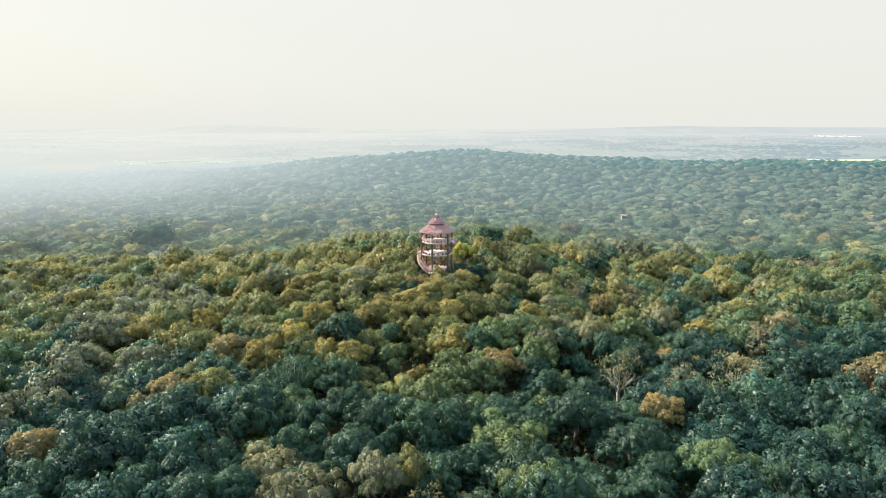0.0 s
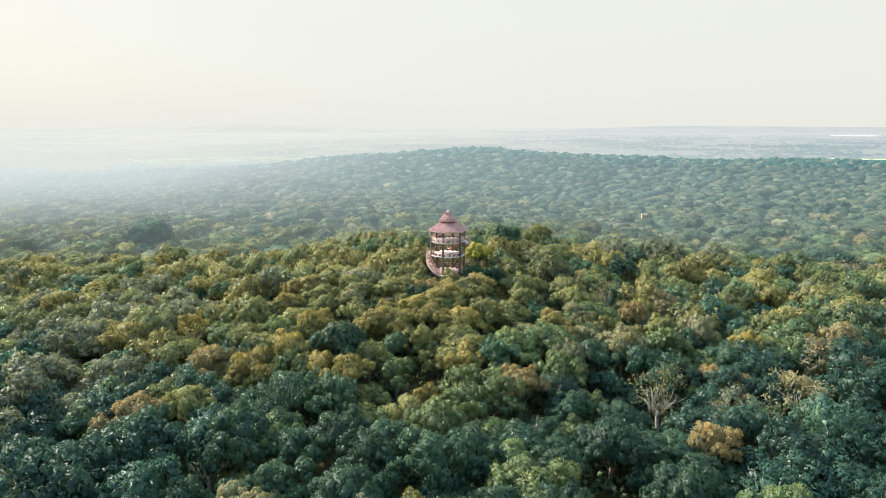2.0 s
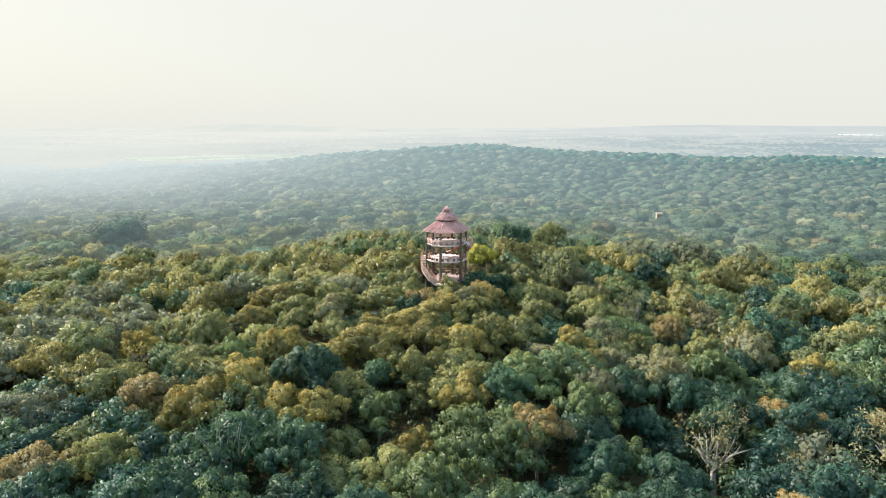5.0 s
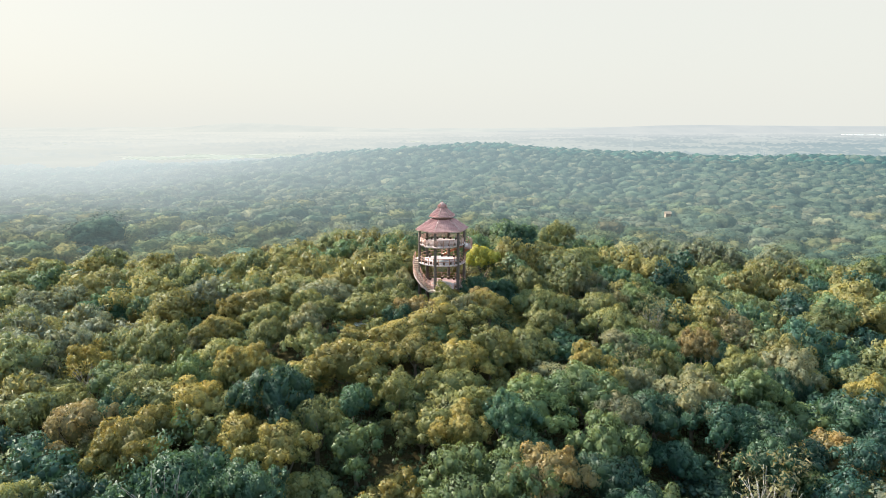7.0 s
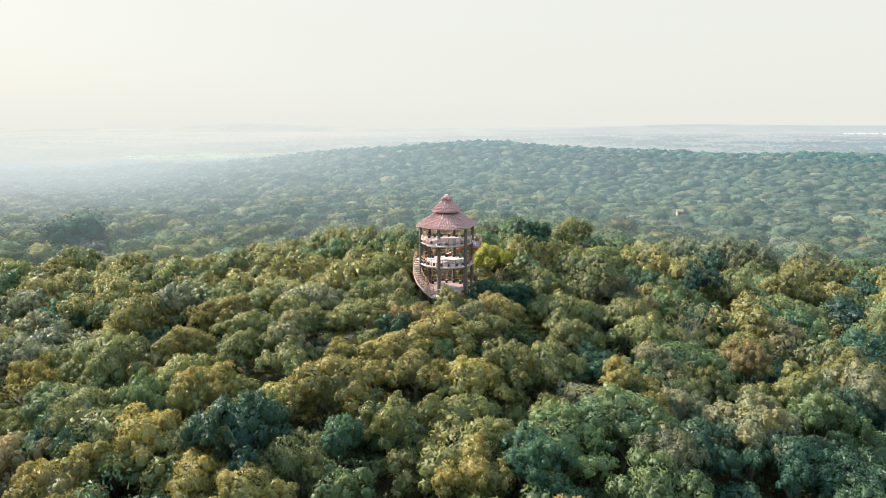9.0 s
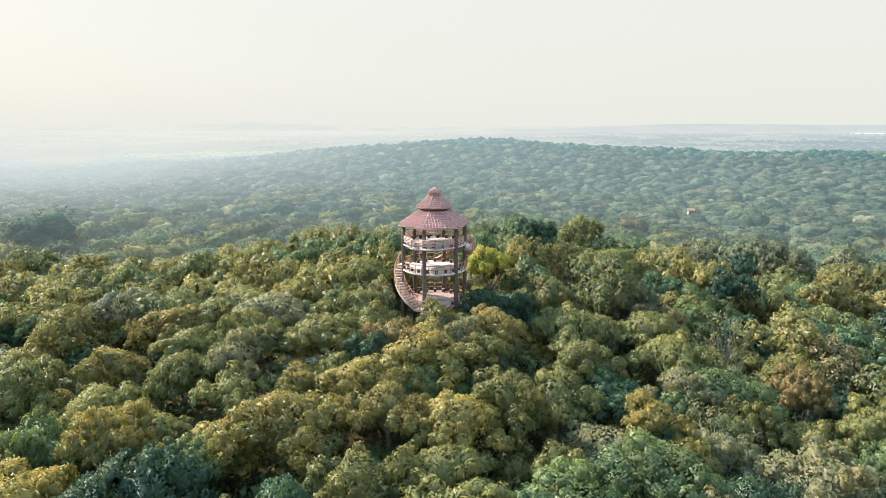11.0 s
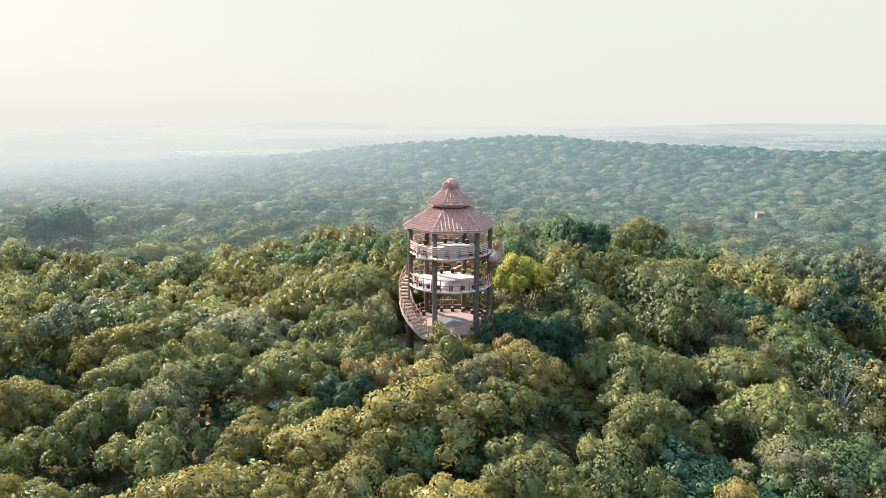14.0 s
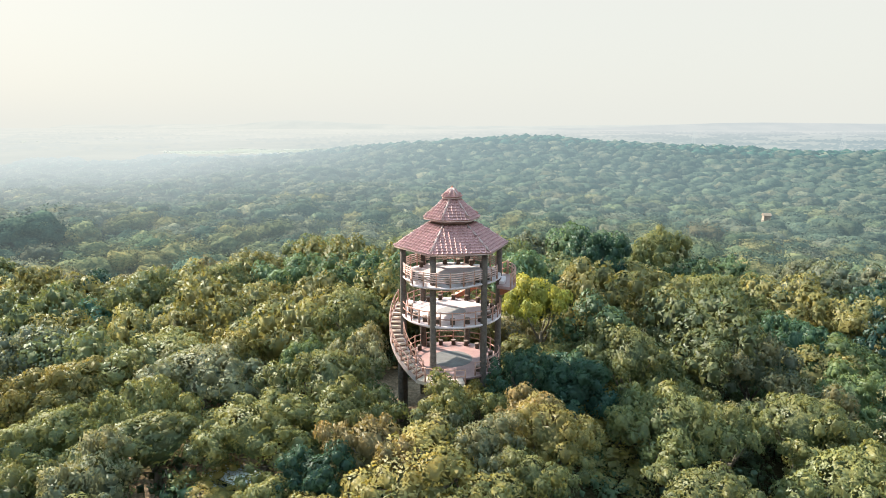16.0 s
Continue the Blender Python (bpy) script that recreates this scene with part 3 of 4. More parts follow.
def crown_arrays(seed, clumps, leaves, size, flat=1.0, ragged=0.08, core=0.74, wild=0.6, whole=0.3, round_=True, steady=0.3):
    """Pointed leaf blades over the outside of a crown's clumps, and the leafy bodies behind them; radius 1. Returns vertices, triangles, shading normals."""
    rg = np.random.default_rng(seed)
    c, r = lumps_of(rg, clumps, flat)
    pick = rg.choice(len(c), leaves * 6, p=r ** 2 / (r ** 2).sum())
    d = unit(rg.normal(size=(leaves * 6, 3)) + np.array([0, 0, 0.35]))
    p = c[pick] + d * r[pick][:, None] * (1.03 - np.abs(rg.normal(size=(leaves * 6, 1))) * ragged) * np.array([1, 1, 0.92])
    deep = np.linalg.norm(p[:, None, :] - c[None], axis=2) / r[None]
    deep[np.arange(len(p)), pick] = 9
    keep = np.flatnonzero((deep.min(1) > 0.9) & (d[:, 2] > -0.5))[:leaves]          # none inside a neighbouring clump
    p, d, leaves = p[keep], d[keep], len(keep)
    n = unit(d + rg.normal(size=(leaves, 3)) * wild + np.array([0, 0, 0.35]))
    t = unit(np.cross(n, rg.normal(size=(leaves, 3))))
    b = np.cross(n, t)
    s = size * rg.uniform(0.6, 1.4, (leaves, 1))
    v = np.stack([p - t * s * 0.5 - b * s * 0.36, p - t * s * 0.5 + b * s * 0.36, p + t * s * 0.75 - 0.22 * s * n], 1)
    flip = np.einsum("ij,ij->i", np.cross(v[:, 1] - v[:, 0], v[:, 2] - v[:, 0]), n) < 0
    f = np.arange(leaves * 3).reshape(-1, 3)
    f[flip] = f[flip][:, ::-1]
    mid = np.array([0, 0, 0.3 * flat])
    ns = [np.repeat(unit(whole * unit(p - mid) + (1 - whole) * d + steady * n), 3, 0)]
    vs, fs, k = [v.reshape(-1, 3)], [f], leaves * 3
    if core:
        bv, bf = (BALL_V, BALL_F) if round_ else (OCT_V, OCT_F)
        for ci, ri in zip(c, r):
            w = bv * ri * core * (1 + rg.normal(size=(len(bv), 1)) * 0.10) + ci
            vs.append(w)
            ns.append(unit(unit(w - mid) * whole + bv * (1 - whole) + 0.35 * rg.normal(size=bv.shape)))
            fs.append(bf + k)
            k += len(bv)
    return np.concatenate(vs), np.concatenate(fs), np.concatenate(ns)


def billowed_arrays(seed, fine, lobes, leaves, size, flat=0.8, whole=0.45, small=40, wild=0.4, body=1.0):
    """A crown seen from further off: one cauliflower body of merging leafy domes, with blades on it; radius 1, top at 1."""
    rg = np.random.default_rng(seed)
    k = np.arange(lobes)
    h = 1 - (k + 0.4) / lobes * 1.3
    a = 2.399 * k + rg.uniform(-0.4, 0.4, lobes)
    s = np.sqrt(np.maximum(0.02, 1 - h * h))
    c = np.stack([s * np.cos(a), s * np.sin(a), h], -1) * rg.uniform(0.56, 0.80, (lobes, 1))
    ra = rg.uniform(0.8, 1.3, lobes) * 1.15 / math.sqrt(lobes)
    on = rg.integers(lobes, size=small)                       # smaller clumps on the domes
    c2 = c[on] + unit(rg.normal(size=(small, 3)) + c[on] * 1.2) * ra[on][:, None] * 0.9
    c, ra = np.concatenate([c, c2]), np.concatenate([ra, rg.uniform(0.3, 0.55, small) * ra[on]])
    bm = bmesh.new()
    bmesh.ops.create_icosphere(bm, subdivisions=fine, radius=1)
    bmesh.ops.delete(bm, geom=[v for v in bm.verts if v.co.z < -0.5], context="VERTS")
    bm.verts.index_update()
    u = unit(np.array([q.co[:] for q in bm.verts]))
    f = np.array([[q.index for q in g.verts] for g in bm.faces])
    bm.free()

    def reach(d):
        b = d @ c.T
        q = ra ** 2 - (c ** 2).sum(1) + b ** 2
        t = np.where(q > 0, b + np.sqrt(np.maximum(q, 0)), 0)
        best, t = t.argmax(1), t.max(1)
        hit = t > 0.58
        p = d * np.where(hit, t, 0.58)[:, None]
        return p, np.where(hit[:, None], unit(p - c[best]), d)

    p, n = reach(u)
    p = p * body * np.array([[1 + 0.15 * noise.noise(Vector(q) * 8.0 + Vector((seed, 0, 0)))] for q in u])
    nn = unit(whole * u + (1 - whole) * n)
    if leaves:
        d = unit(rg.normal(size=(leaves, 3)) * np.array([1, 1, 0.8]) + np.array([0, 0, 0.5]))
        lp, ln = reach(d)
        lp = lp * (1.0 + 0.055 * np.clip(rg.normal(size=(leaves, 1)), -1.2, 1.6))
        m = unit(ln + rg.normal(size=(leaves, 3)) * wild + np.array([0, 0, 0.2]))
        t = unit(np.cross(m, rg.normal(size=(leaves, 3))))
        b = np.cross(m, t)
        sz = size * rg.uniform(0.6, 1.4, (leaves, 1))
        lv = np.stack([lp - t * sz * 0.5 - b * sz * 0.35, lp - t * sz * 0.5 + b * sz * 0.35, lp + t * sz * 0.7 - 0.2 * sz * m], 1).reshape(-1, 3)
        f = np.concatenate([f, np.arange(leaves * 3).reshape(-1, 3)[:, ::-1] + len(p)])
        nn = np.concatenate([nn, np.repeat(unit(whole * d + (1 - whole) * ln + 0.25 * m), 3, 0)])
        p = np.concatenate([p, lv])
    v = p * np.array([1, 1, flat]) + np.array([0, 0, 0.4 * flat])
    v /= np.array([1.02, 1.02, v[:, 2].max()])
    return v, f, nn


def give_normals(me, nn):
    """Soft shading normals, so that a crown shades as one rounded body."""
    at = me.attributes.new("custom_normal", "FLOAT_VECTOR", "POINT")
    at.data.foreach_set("vector", nn.astype(np.float32).ravel())


def crown_mesh(name, arrays, mat):
    v, f, nn = arrays
    me = mesh_from(name, v, f, mat, True)
    give_normals(me, nn)
    return me


def trunk_mesh(seed, bare=False):
    """Tapered trunk with forking limbs; 1 m stands for the height to the crown's base, limbs reach into the crown."""
    rg = random.Random(seed)
    bm = bmesh.new()
    lean = (rg.uniform(-0.12, 0.12), rg.uniform(-0.12, 0.12))
    tube(bm, [(0, 0, -0.4), (0.02, 0, 0.2), (lean[0] * 0.6, lean[1] * 0.6, 0.65), (lean[0], lean[1], 1.1)], 0.085, 0.055, 6)
    for k in range(7 if bare else 4):
        a = 1.57 * k + rg.uniform(-0.5, 0.5)
        s, z0 = rg.uniform(0.35, 0.62), rg.uniform(0.65, 1.05)
        e = (lean[0] + s * math.cos(a), lean[1] + s * math.sin(a), z0 + rg.uniform(0.5, 0.95))
        mid = (lean[0] + 0.45 * s * math.cos(a + 0.3), lean[1] + 0.45 * s * math.sin(a + 0.3), z0 + 0.3)
        tube(bm, [(lean[0] * 0.8, lean[1] * 0.8, z0), mid, e], 0.042, 0.012, 5)
        if bare:
            for j in range(3):
                q = (e[0] + rg.uniform(-0.35, 0.35), e[1] + rg.uniform(-0.35, 0.35), e[2] + rg.uniform(0.1, 0.45))
                tube(bm, [mid, tuple((x + y) / 2 + rg.uniform(-0.08, 0.08) for x, y in zip(mid, q)), q], 0.018, 0.005, 4)
    me = bpy.data.meshes.new("trunk")
    bm.to_mesh(me)
    bm.free()
    me.materials.append(M_BARK_PALE if bare else M_BARK)
    return me


# kinds of crown: clumps, blades, blade size, flatness
KINDS = {
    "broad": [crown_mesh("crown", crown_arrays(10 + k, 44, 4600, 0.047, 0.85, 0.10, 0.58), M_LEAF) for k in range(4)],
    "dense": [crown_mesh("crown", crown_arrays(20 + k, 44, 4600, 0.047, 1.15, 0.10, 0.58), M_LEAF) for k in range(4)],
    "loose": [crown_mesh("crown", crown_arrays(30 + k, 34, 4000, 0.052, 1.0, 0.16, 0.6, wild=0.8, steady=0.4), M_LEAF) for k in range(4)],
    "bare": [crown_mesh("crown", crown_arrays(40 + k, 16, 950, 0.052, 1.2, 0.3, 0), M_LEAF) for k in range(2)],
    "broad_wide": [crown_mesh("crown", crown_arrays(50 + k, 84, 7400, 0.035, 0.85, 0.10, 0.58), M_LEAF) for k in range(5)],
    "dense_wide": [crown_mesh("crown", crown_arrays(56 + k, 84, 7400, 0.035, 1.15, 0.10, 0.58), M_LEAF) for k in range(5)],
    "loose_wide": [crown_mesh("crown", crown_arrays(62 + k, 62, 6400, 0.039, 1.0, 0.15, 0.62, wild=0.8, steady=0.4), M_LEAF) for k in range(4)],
}
TRUNKS = [trunk_mesh(60 + k) for k in range(4)]
TRUNKS_BARE = [trunk_mesh(80 + k, True) for k in range(2)]
TINTS = {  # leaf colours; dark and teal also stand in for shade on the near slope
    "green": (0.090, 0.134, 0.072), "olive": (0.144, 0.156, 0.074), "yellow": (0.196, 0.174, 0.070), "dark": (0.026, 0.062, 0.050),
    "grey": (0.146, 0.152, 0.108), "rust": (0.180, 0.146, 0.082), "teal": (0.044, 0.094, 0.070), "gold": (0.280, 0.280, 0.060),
}
LABELS = {
    "green": "mid-green broadleaf forest tree with rounded leafy crown", "olive": "olive-green forest tree with sunlit rounded crown",
    "yellow": "yellowing forest tree with bright leafy crown", "dark": "dark green dense forest tree with full crown",
    "grey": "grey-green forest tree with pale leaves", "rust": "forest tree with browning rust-tinged leaves",
    "gold": "bright yellow-green tree standing close beside the watchtower",
    "teal": "bluish green forest tree with soft dense crown",
}


def tree(x, y, r, top, kind, tint, n):
    """A forest tree: crown of radius r whose top is at the height top."""
    z0 = float(ground_z(x, y))
    tall = top - z0
    thick = min(tall * 0.75, r * (1.7 if kind in ("dense", "bare") else 1.35))
    root = new("tree")
    root.matrix_basis = pose(x, y, z0, 0, 0, (n * 137.5) % 360)
    t = shared("trunk", (TRUNKS_BARE if kind == "bare" else TRUNKS)[n % (2 if kind == "bare" else 4)], root)
    stem = max(0.6, tall - thick)
    t.scale = (max(1.6, r * 0.9), max(1.6, r * 0.9), min(stem, tall * 0.42) if kind != "bare" else tall / 2.7)
    if r > 2.5 and kind != "bare":
        kind += "_wide"
    c = shared("crown", KINDS[kind][n % len(KINDS[kind])], root, pose(0, 0, tall - thick, ((n * 13) % 17) - 8, ((n * 29) % 17) - 8, 0))
    c.scale = (r * (0.88 + 0.3 * ((n * 3) % 10) / 10), r * (0.86 + 0.3 * ((n * 7) % 10) / 10), thick / (1.3 if kind[:4] in ("dens", "bare") else 1.05))
    v = 0.78 + 0.44 * ((n * 31) % 17) / 17
    c.color = (*[k * v for k in TINTS[tint]], 1)
    return tagged(root, LABELS[tint], "tree", "forest trees round the tower")


def spread(y0, y1, cell, half, rg):
    """Jittered places over a strip of forest; half(y) is its half width."""
    pts = []
    for j, y in enumerate(np.arange(y0, y1, cell * 0.87)):
        w = half(y)
        xs = np.arange(-w, w, cell) + (j % 2) * cell / 2
        pts.append(np.stack([xs, np.full(len(xs), y)], -1))
    p = np.concatenate(pts)
    return p + rg.uniform(-0.36, 0.36, p.shape) * cell


def tint_names(p, rg, haze_tinted=0.0):
    """Which tint each tree gets: patches of yellowing trees, darker ones between, plus shade and haze painted in as
    tints.
    """
    # near-start and right-hand terms paint shade in as darker tints
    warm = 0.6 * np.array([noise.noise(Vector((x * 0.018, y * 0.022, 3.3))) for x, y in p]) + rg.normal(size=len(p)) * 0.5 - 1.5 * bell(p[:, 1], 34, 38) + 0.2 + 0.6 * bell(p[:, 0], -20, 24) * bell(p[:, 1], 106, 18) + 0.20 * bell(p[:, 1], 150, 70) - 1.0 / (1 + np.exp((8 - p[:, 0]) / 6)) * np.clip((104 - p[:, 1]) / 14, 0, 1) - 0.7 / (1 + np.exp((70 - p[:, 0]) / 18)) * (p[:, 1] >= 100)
    # more grey on the left, standing in for the brighter haze there
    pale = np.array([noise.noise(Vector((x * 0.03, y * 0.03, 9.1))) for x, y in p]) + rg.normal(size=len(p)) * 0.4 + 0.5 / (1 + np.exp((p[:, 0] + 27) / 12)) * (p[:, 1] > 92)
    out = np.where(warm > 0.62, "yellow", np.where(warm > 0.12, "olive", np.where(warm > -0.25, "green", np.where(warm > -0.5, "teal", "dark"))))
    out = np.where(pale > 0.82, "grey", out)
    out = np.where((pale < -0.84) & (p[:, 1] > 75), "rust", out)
    # share of far trees given grey and teal tints in place of haze
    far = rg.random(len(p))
    return np.where(far < haze_tinted * 0.35, "grey", np.where(far < haze_tinted, "teal", out))


OPEN = [(-12.3, 104.2, 2.0), (-19.3, 110.2, 1.9), (-5.2, 117.2, 2.0), (-3.0, 107.2, 1.4), (-5.8, 102.6, 1.5), (-24.6, 116.4, 2.0)]   # gaps over the track
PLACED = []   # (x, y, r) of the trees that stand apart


def free(x, y):
    """True where a tree may grow: outside the tower, its forecourt and the track."""
    if (x - TX) ** 2 + (y - TY) ** 2 < 5.4 ** 2:
        return False
    for a, b, q in OPEN:
        if (x - a) ** 2 + (y - b) ** 2 < q * q:
            return False
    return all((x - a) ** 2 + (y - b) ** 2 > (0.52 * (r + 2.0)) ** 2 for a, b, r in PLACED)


# merged forest
def merged(name, p, r, top, thick, protos, names, mat, label, alike=0.0):
    """Many trees as one sheet of leaf blades: real geometry, too many to count."""
    vs, fs, cs, ns, k = [], [], [], [], 0
    for i in range(len(p)):
        v, f, nn = protos[i % len(protos)]
        a = (i * 2.399) % 6.283
        co, si = math.cos(a), math.sin(a)
        w = np.empty_like(v)
        w[:, 0] = (v[:, 0] * co - v[:, 1] * si) * r[i] + p[i, 0]
        w[:, 1] = (v[:, 0] * si + v[:, 1] * co) * r[i] + p[i, 1]
        w[:, 2] = v[:, 2] * thick[i] + top[i] - thick[i]
        vs.append(w)
        ns.append(np.stack([nn[:, 0] * co - nn[:, 1] * si, nn[:, 0] * si + nn[:, 1] * co, nn[:, 2]], -1))
        fs.append(f + k)
        cs.append(np.repeat((np.array([(*TINTS[names[i]], 1.0)]) * (1 - alike) + np.array([(0.096, 0.092, 0.062, 1.0)]) * alike) * (0.76 + 0.48 * ((i * 31) % 17) / 17), len(v), 0))
        k += len(v)
    me = mesh_from(name, np.concatenate(vs), np.concatenate(fs), mat, True)
    give_normals(me, np.concatenate(ns))
    at = me.attributes.new("tint", "FLOAT_COLOR", "POINT")
    at.data.foreach_set("color", np.concatenate(cs).astype(np.float32).ravel())
    return tagged(new(name, me), label, "forest", kind="stuff")


def sizes(p, rg, cell, most=0.66, uneven=0.8):
    r = cell * (0.55 + most * rg.random(len(p)) ** 1.5)
    top = canopy(p[:, 0], p[:, 1]) + np.clip(rg.normal(size=len(p)), -1.6, 1.6) * uneven + (r / cell - 0.68) * 2.6
    return r, top


def plant():
    # special trees first
    n = 0
    for x, y, r, top, kind, tint in SPECIAL:
        tree(x, y, r, top, kind, tint, n)
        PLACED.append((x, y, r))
        n += 1
    near = spread(24, 150, 4.5, lambda y: 10 + 0.74 * y, rng)
    near = near[[free(x, y) for x, y in near]]
    order = np.argsort(np.maximum((1.6 - 0.75 * bell(near[:, 1], 97, 17)) * np.abs(near[:, 0]), near[:, 1] - 80) + 4.0 * np.maximum(0, 36 - near[:, 1]))
    near = near[order]
    r, top = sizes(near, rng, 4.5, 0.42)
    top += np.clip(rng.normal(size=len(near)), -1.7, 1.5) * 1.3
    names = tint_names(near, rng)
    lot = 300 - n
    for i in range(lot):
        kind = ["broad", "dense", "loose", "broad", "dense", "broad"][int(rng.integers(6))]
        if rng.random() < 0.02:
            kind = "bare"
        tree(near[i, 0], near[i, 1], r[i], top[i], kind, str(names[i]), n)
        n += 1
    proto = [crown_arrays(100 + k, 36, 2500, 0.060, 0.95, 0.10, 0.58, round_=False, wild=0.55) for k in range(6)]
    mid = lot + 480
    for name, rest, protos in (("forest_near", slice(lot, mid), proto), ("forest_flank", slice(mid, None), [crown_arrays(110 + k, 32, 1700, 0.070, 0.95, 0.10, 0.60, round_=False, wild=0.55) for k in range(6)])):
        merged(name, near[rest], r[rest], top[rest], r[rest] * 1.3, protos, names[rest], M_LEAF_STUFF, "closed canopy of mixed green and yellowing forest trees")
    # undergrowth between the trunks
    for y0, y1, cell, half, leaves, size in ((34, 84, 3.3, lambda y: 16 + 0.42 * y, 70, 0.17), (84, 128, 2.5, lambda y: 32, 190, 0.085)):
        p = spread(y0, y1, cell, half, rng)
        p = p[[all((x - a) ** 2 + (y - b) ** 2 > (0.75 * q) ** 2 for a, b, q in OPEN) and (x - TX) ** 2 + (y - TY) ** 2 > 4.4 ** 2 for x, y in p]]
        r = rng.uniform(0.45, 0.78, len(p)) * cell
        top = ground_z(p[:, 0], p[:, 1]) + rng.uniform(0.9, 2.3, len(p))
        merged("undergrowth", p, r, top, r * 1.1, [crown_arrays(160 + k, 4, leaves, size, 1.0, core=0.5, round_=False) for k in range(4)], np.full(len(p), "green"), M_LEAF_STUFF, "low dark green shrubs and saplings under the trees", 0.15)
    # the forest goes on behind and beside the start
    p = spread(-90, 150, 8.5, lambda y: 150, rng)
    p = p[np.abs(p[:, 0]) > np.where(p[:, 1] < 22, -1, 13 + 0.74 * p[:, 1])]
    r, top = sizes(p, rng, 8.2)
    merged("forest_behind", p, r, top, r * 1.1, [crown_arrays(180 + k, 22, 480, 0.12, 0.95, 0.10, 0.6, round_=False, wild=0.55) for k in range(6)], tint_names(p, rng), M_LEAF_STUFF, "closed canopy of mixed green forest trees", 0.2)
    # further belts
    p = spread(150, 225, 6.8, lambda y: 14 + 0.76 * y, rng)
    p = p[(np.abs(p[:, 0]) < 30 + 0.75 * p[:, 1])]
    r, top = sizes(p, rng, 7.0, 0.38, 0.9)
    p, r, top = np.vstack([p, (-90.0, 185.0)]), np.append(r, 8.5), np.append(top, 2.6)          # one great tree stands over the rest
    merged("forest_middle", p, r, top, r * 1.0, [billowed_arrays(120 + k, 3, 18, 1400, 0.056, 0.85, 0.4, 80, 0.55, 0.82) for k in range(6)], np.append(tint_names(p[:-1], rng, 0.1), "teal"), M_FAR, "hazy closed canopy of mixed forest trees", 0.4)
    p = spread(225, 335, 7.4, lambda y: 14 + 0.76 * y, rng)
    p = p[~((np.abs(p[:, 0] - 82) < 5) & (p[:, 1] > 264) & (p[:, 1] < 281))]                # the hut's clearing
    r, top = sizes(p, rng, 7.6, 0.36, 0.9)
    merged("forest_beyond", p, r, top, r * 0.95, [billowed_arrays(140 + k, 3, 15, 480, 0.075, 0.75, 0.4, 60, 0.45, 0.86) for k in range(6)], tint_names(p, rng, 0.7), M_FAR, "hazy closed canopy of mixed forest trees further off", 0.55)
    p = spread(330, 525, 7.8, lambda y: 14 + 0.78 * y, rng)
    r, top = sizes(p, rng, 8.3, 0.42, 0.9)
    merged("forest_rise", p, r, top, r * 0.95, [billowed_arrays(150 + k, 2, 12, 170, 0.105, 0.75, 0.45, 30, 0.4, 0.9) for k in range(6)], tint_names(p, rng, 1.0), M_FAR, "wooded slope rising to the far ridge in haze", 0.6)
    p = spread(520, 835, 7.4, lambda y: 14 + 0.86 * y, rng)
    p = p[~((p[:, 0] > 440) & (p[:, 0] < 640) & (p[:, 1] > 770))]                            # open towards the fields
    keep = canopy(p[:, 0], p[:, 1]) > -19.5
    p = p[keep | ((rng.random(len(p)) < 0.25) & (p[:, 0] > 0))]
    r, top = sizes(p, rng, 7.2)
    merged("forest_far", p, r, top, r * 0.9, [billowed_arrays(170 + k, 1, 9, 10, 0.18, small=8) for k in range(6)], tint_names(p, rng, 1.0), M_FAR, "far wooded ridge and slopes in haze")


def far_protos(fine=2):
    out = []
    for k in range(6):
        rg = np.random.default_rng(200 + k)
        bm = bmesh.new()
        bmesh.ops.create_icosphere(bm, subdivisions=fine, radius=1)
        bmesh.ops.delete(bm, geom=[v for v in bm.verts if v.co.z < -0.25], context="VERTS")
        bm.verts.index_update()
        v = np.array([q.co[:] for q in bm.verts])
        f = np.array([[q.index for q in g.verts] for g in bm.faces])
        bm.free()
        v = v * (1 + rg.normal(size=(len(v), 1)) * 0.11) * np.array([1, 1, 0.8]) + np.array([0, 0, 0.2])
        out.append((v, f, unit(unit(v) * 0.6 + np.array([0, 0, 0.6]))))
    return out


BEHIND = [
    (24.0, 106.4, 2.8, 2.4, "bare", "grey"),
    (26.4, 113.4, 2.6, 2.6, "bare", "grey"),
    (10.6, 136.0, 3.4, 8.9, "dense", "dark"),
    (18.0, 142.5, 3.6, 7.6, "broad", "olive"),
    (4.6, 120.0, 2.4, 7.8, "broad", "gold"),
    (18.3, 118.1, 3.1, 4.5, "loose", "grey"),
    (-10.5, 141.0, 3.4, 4.8, "broad", "yellow"),
    (21.3, 135.6, 4.0, 5.0, "broad", "olive"),
    (25.4, 126.7, 3.0, 3.6, "dense", "teal"),
    (27.6, 123.5, 2.9, 3.0, "dense", "green"),
    (-45.2, 134.1, 4.0, 1.2, "broad", "olive"),
    (-36.6, 137.3, 4.0, 1.8, "dense", "green"),
    (-49.7, 120.3, 4.0, 1.2, "dense", "teal"),
]
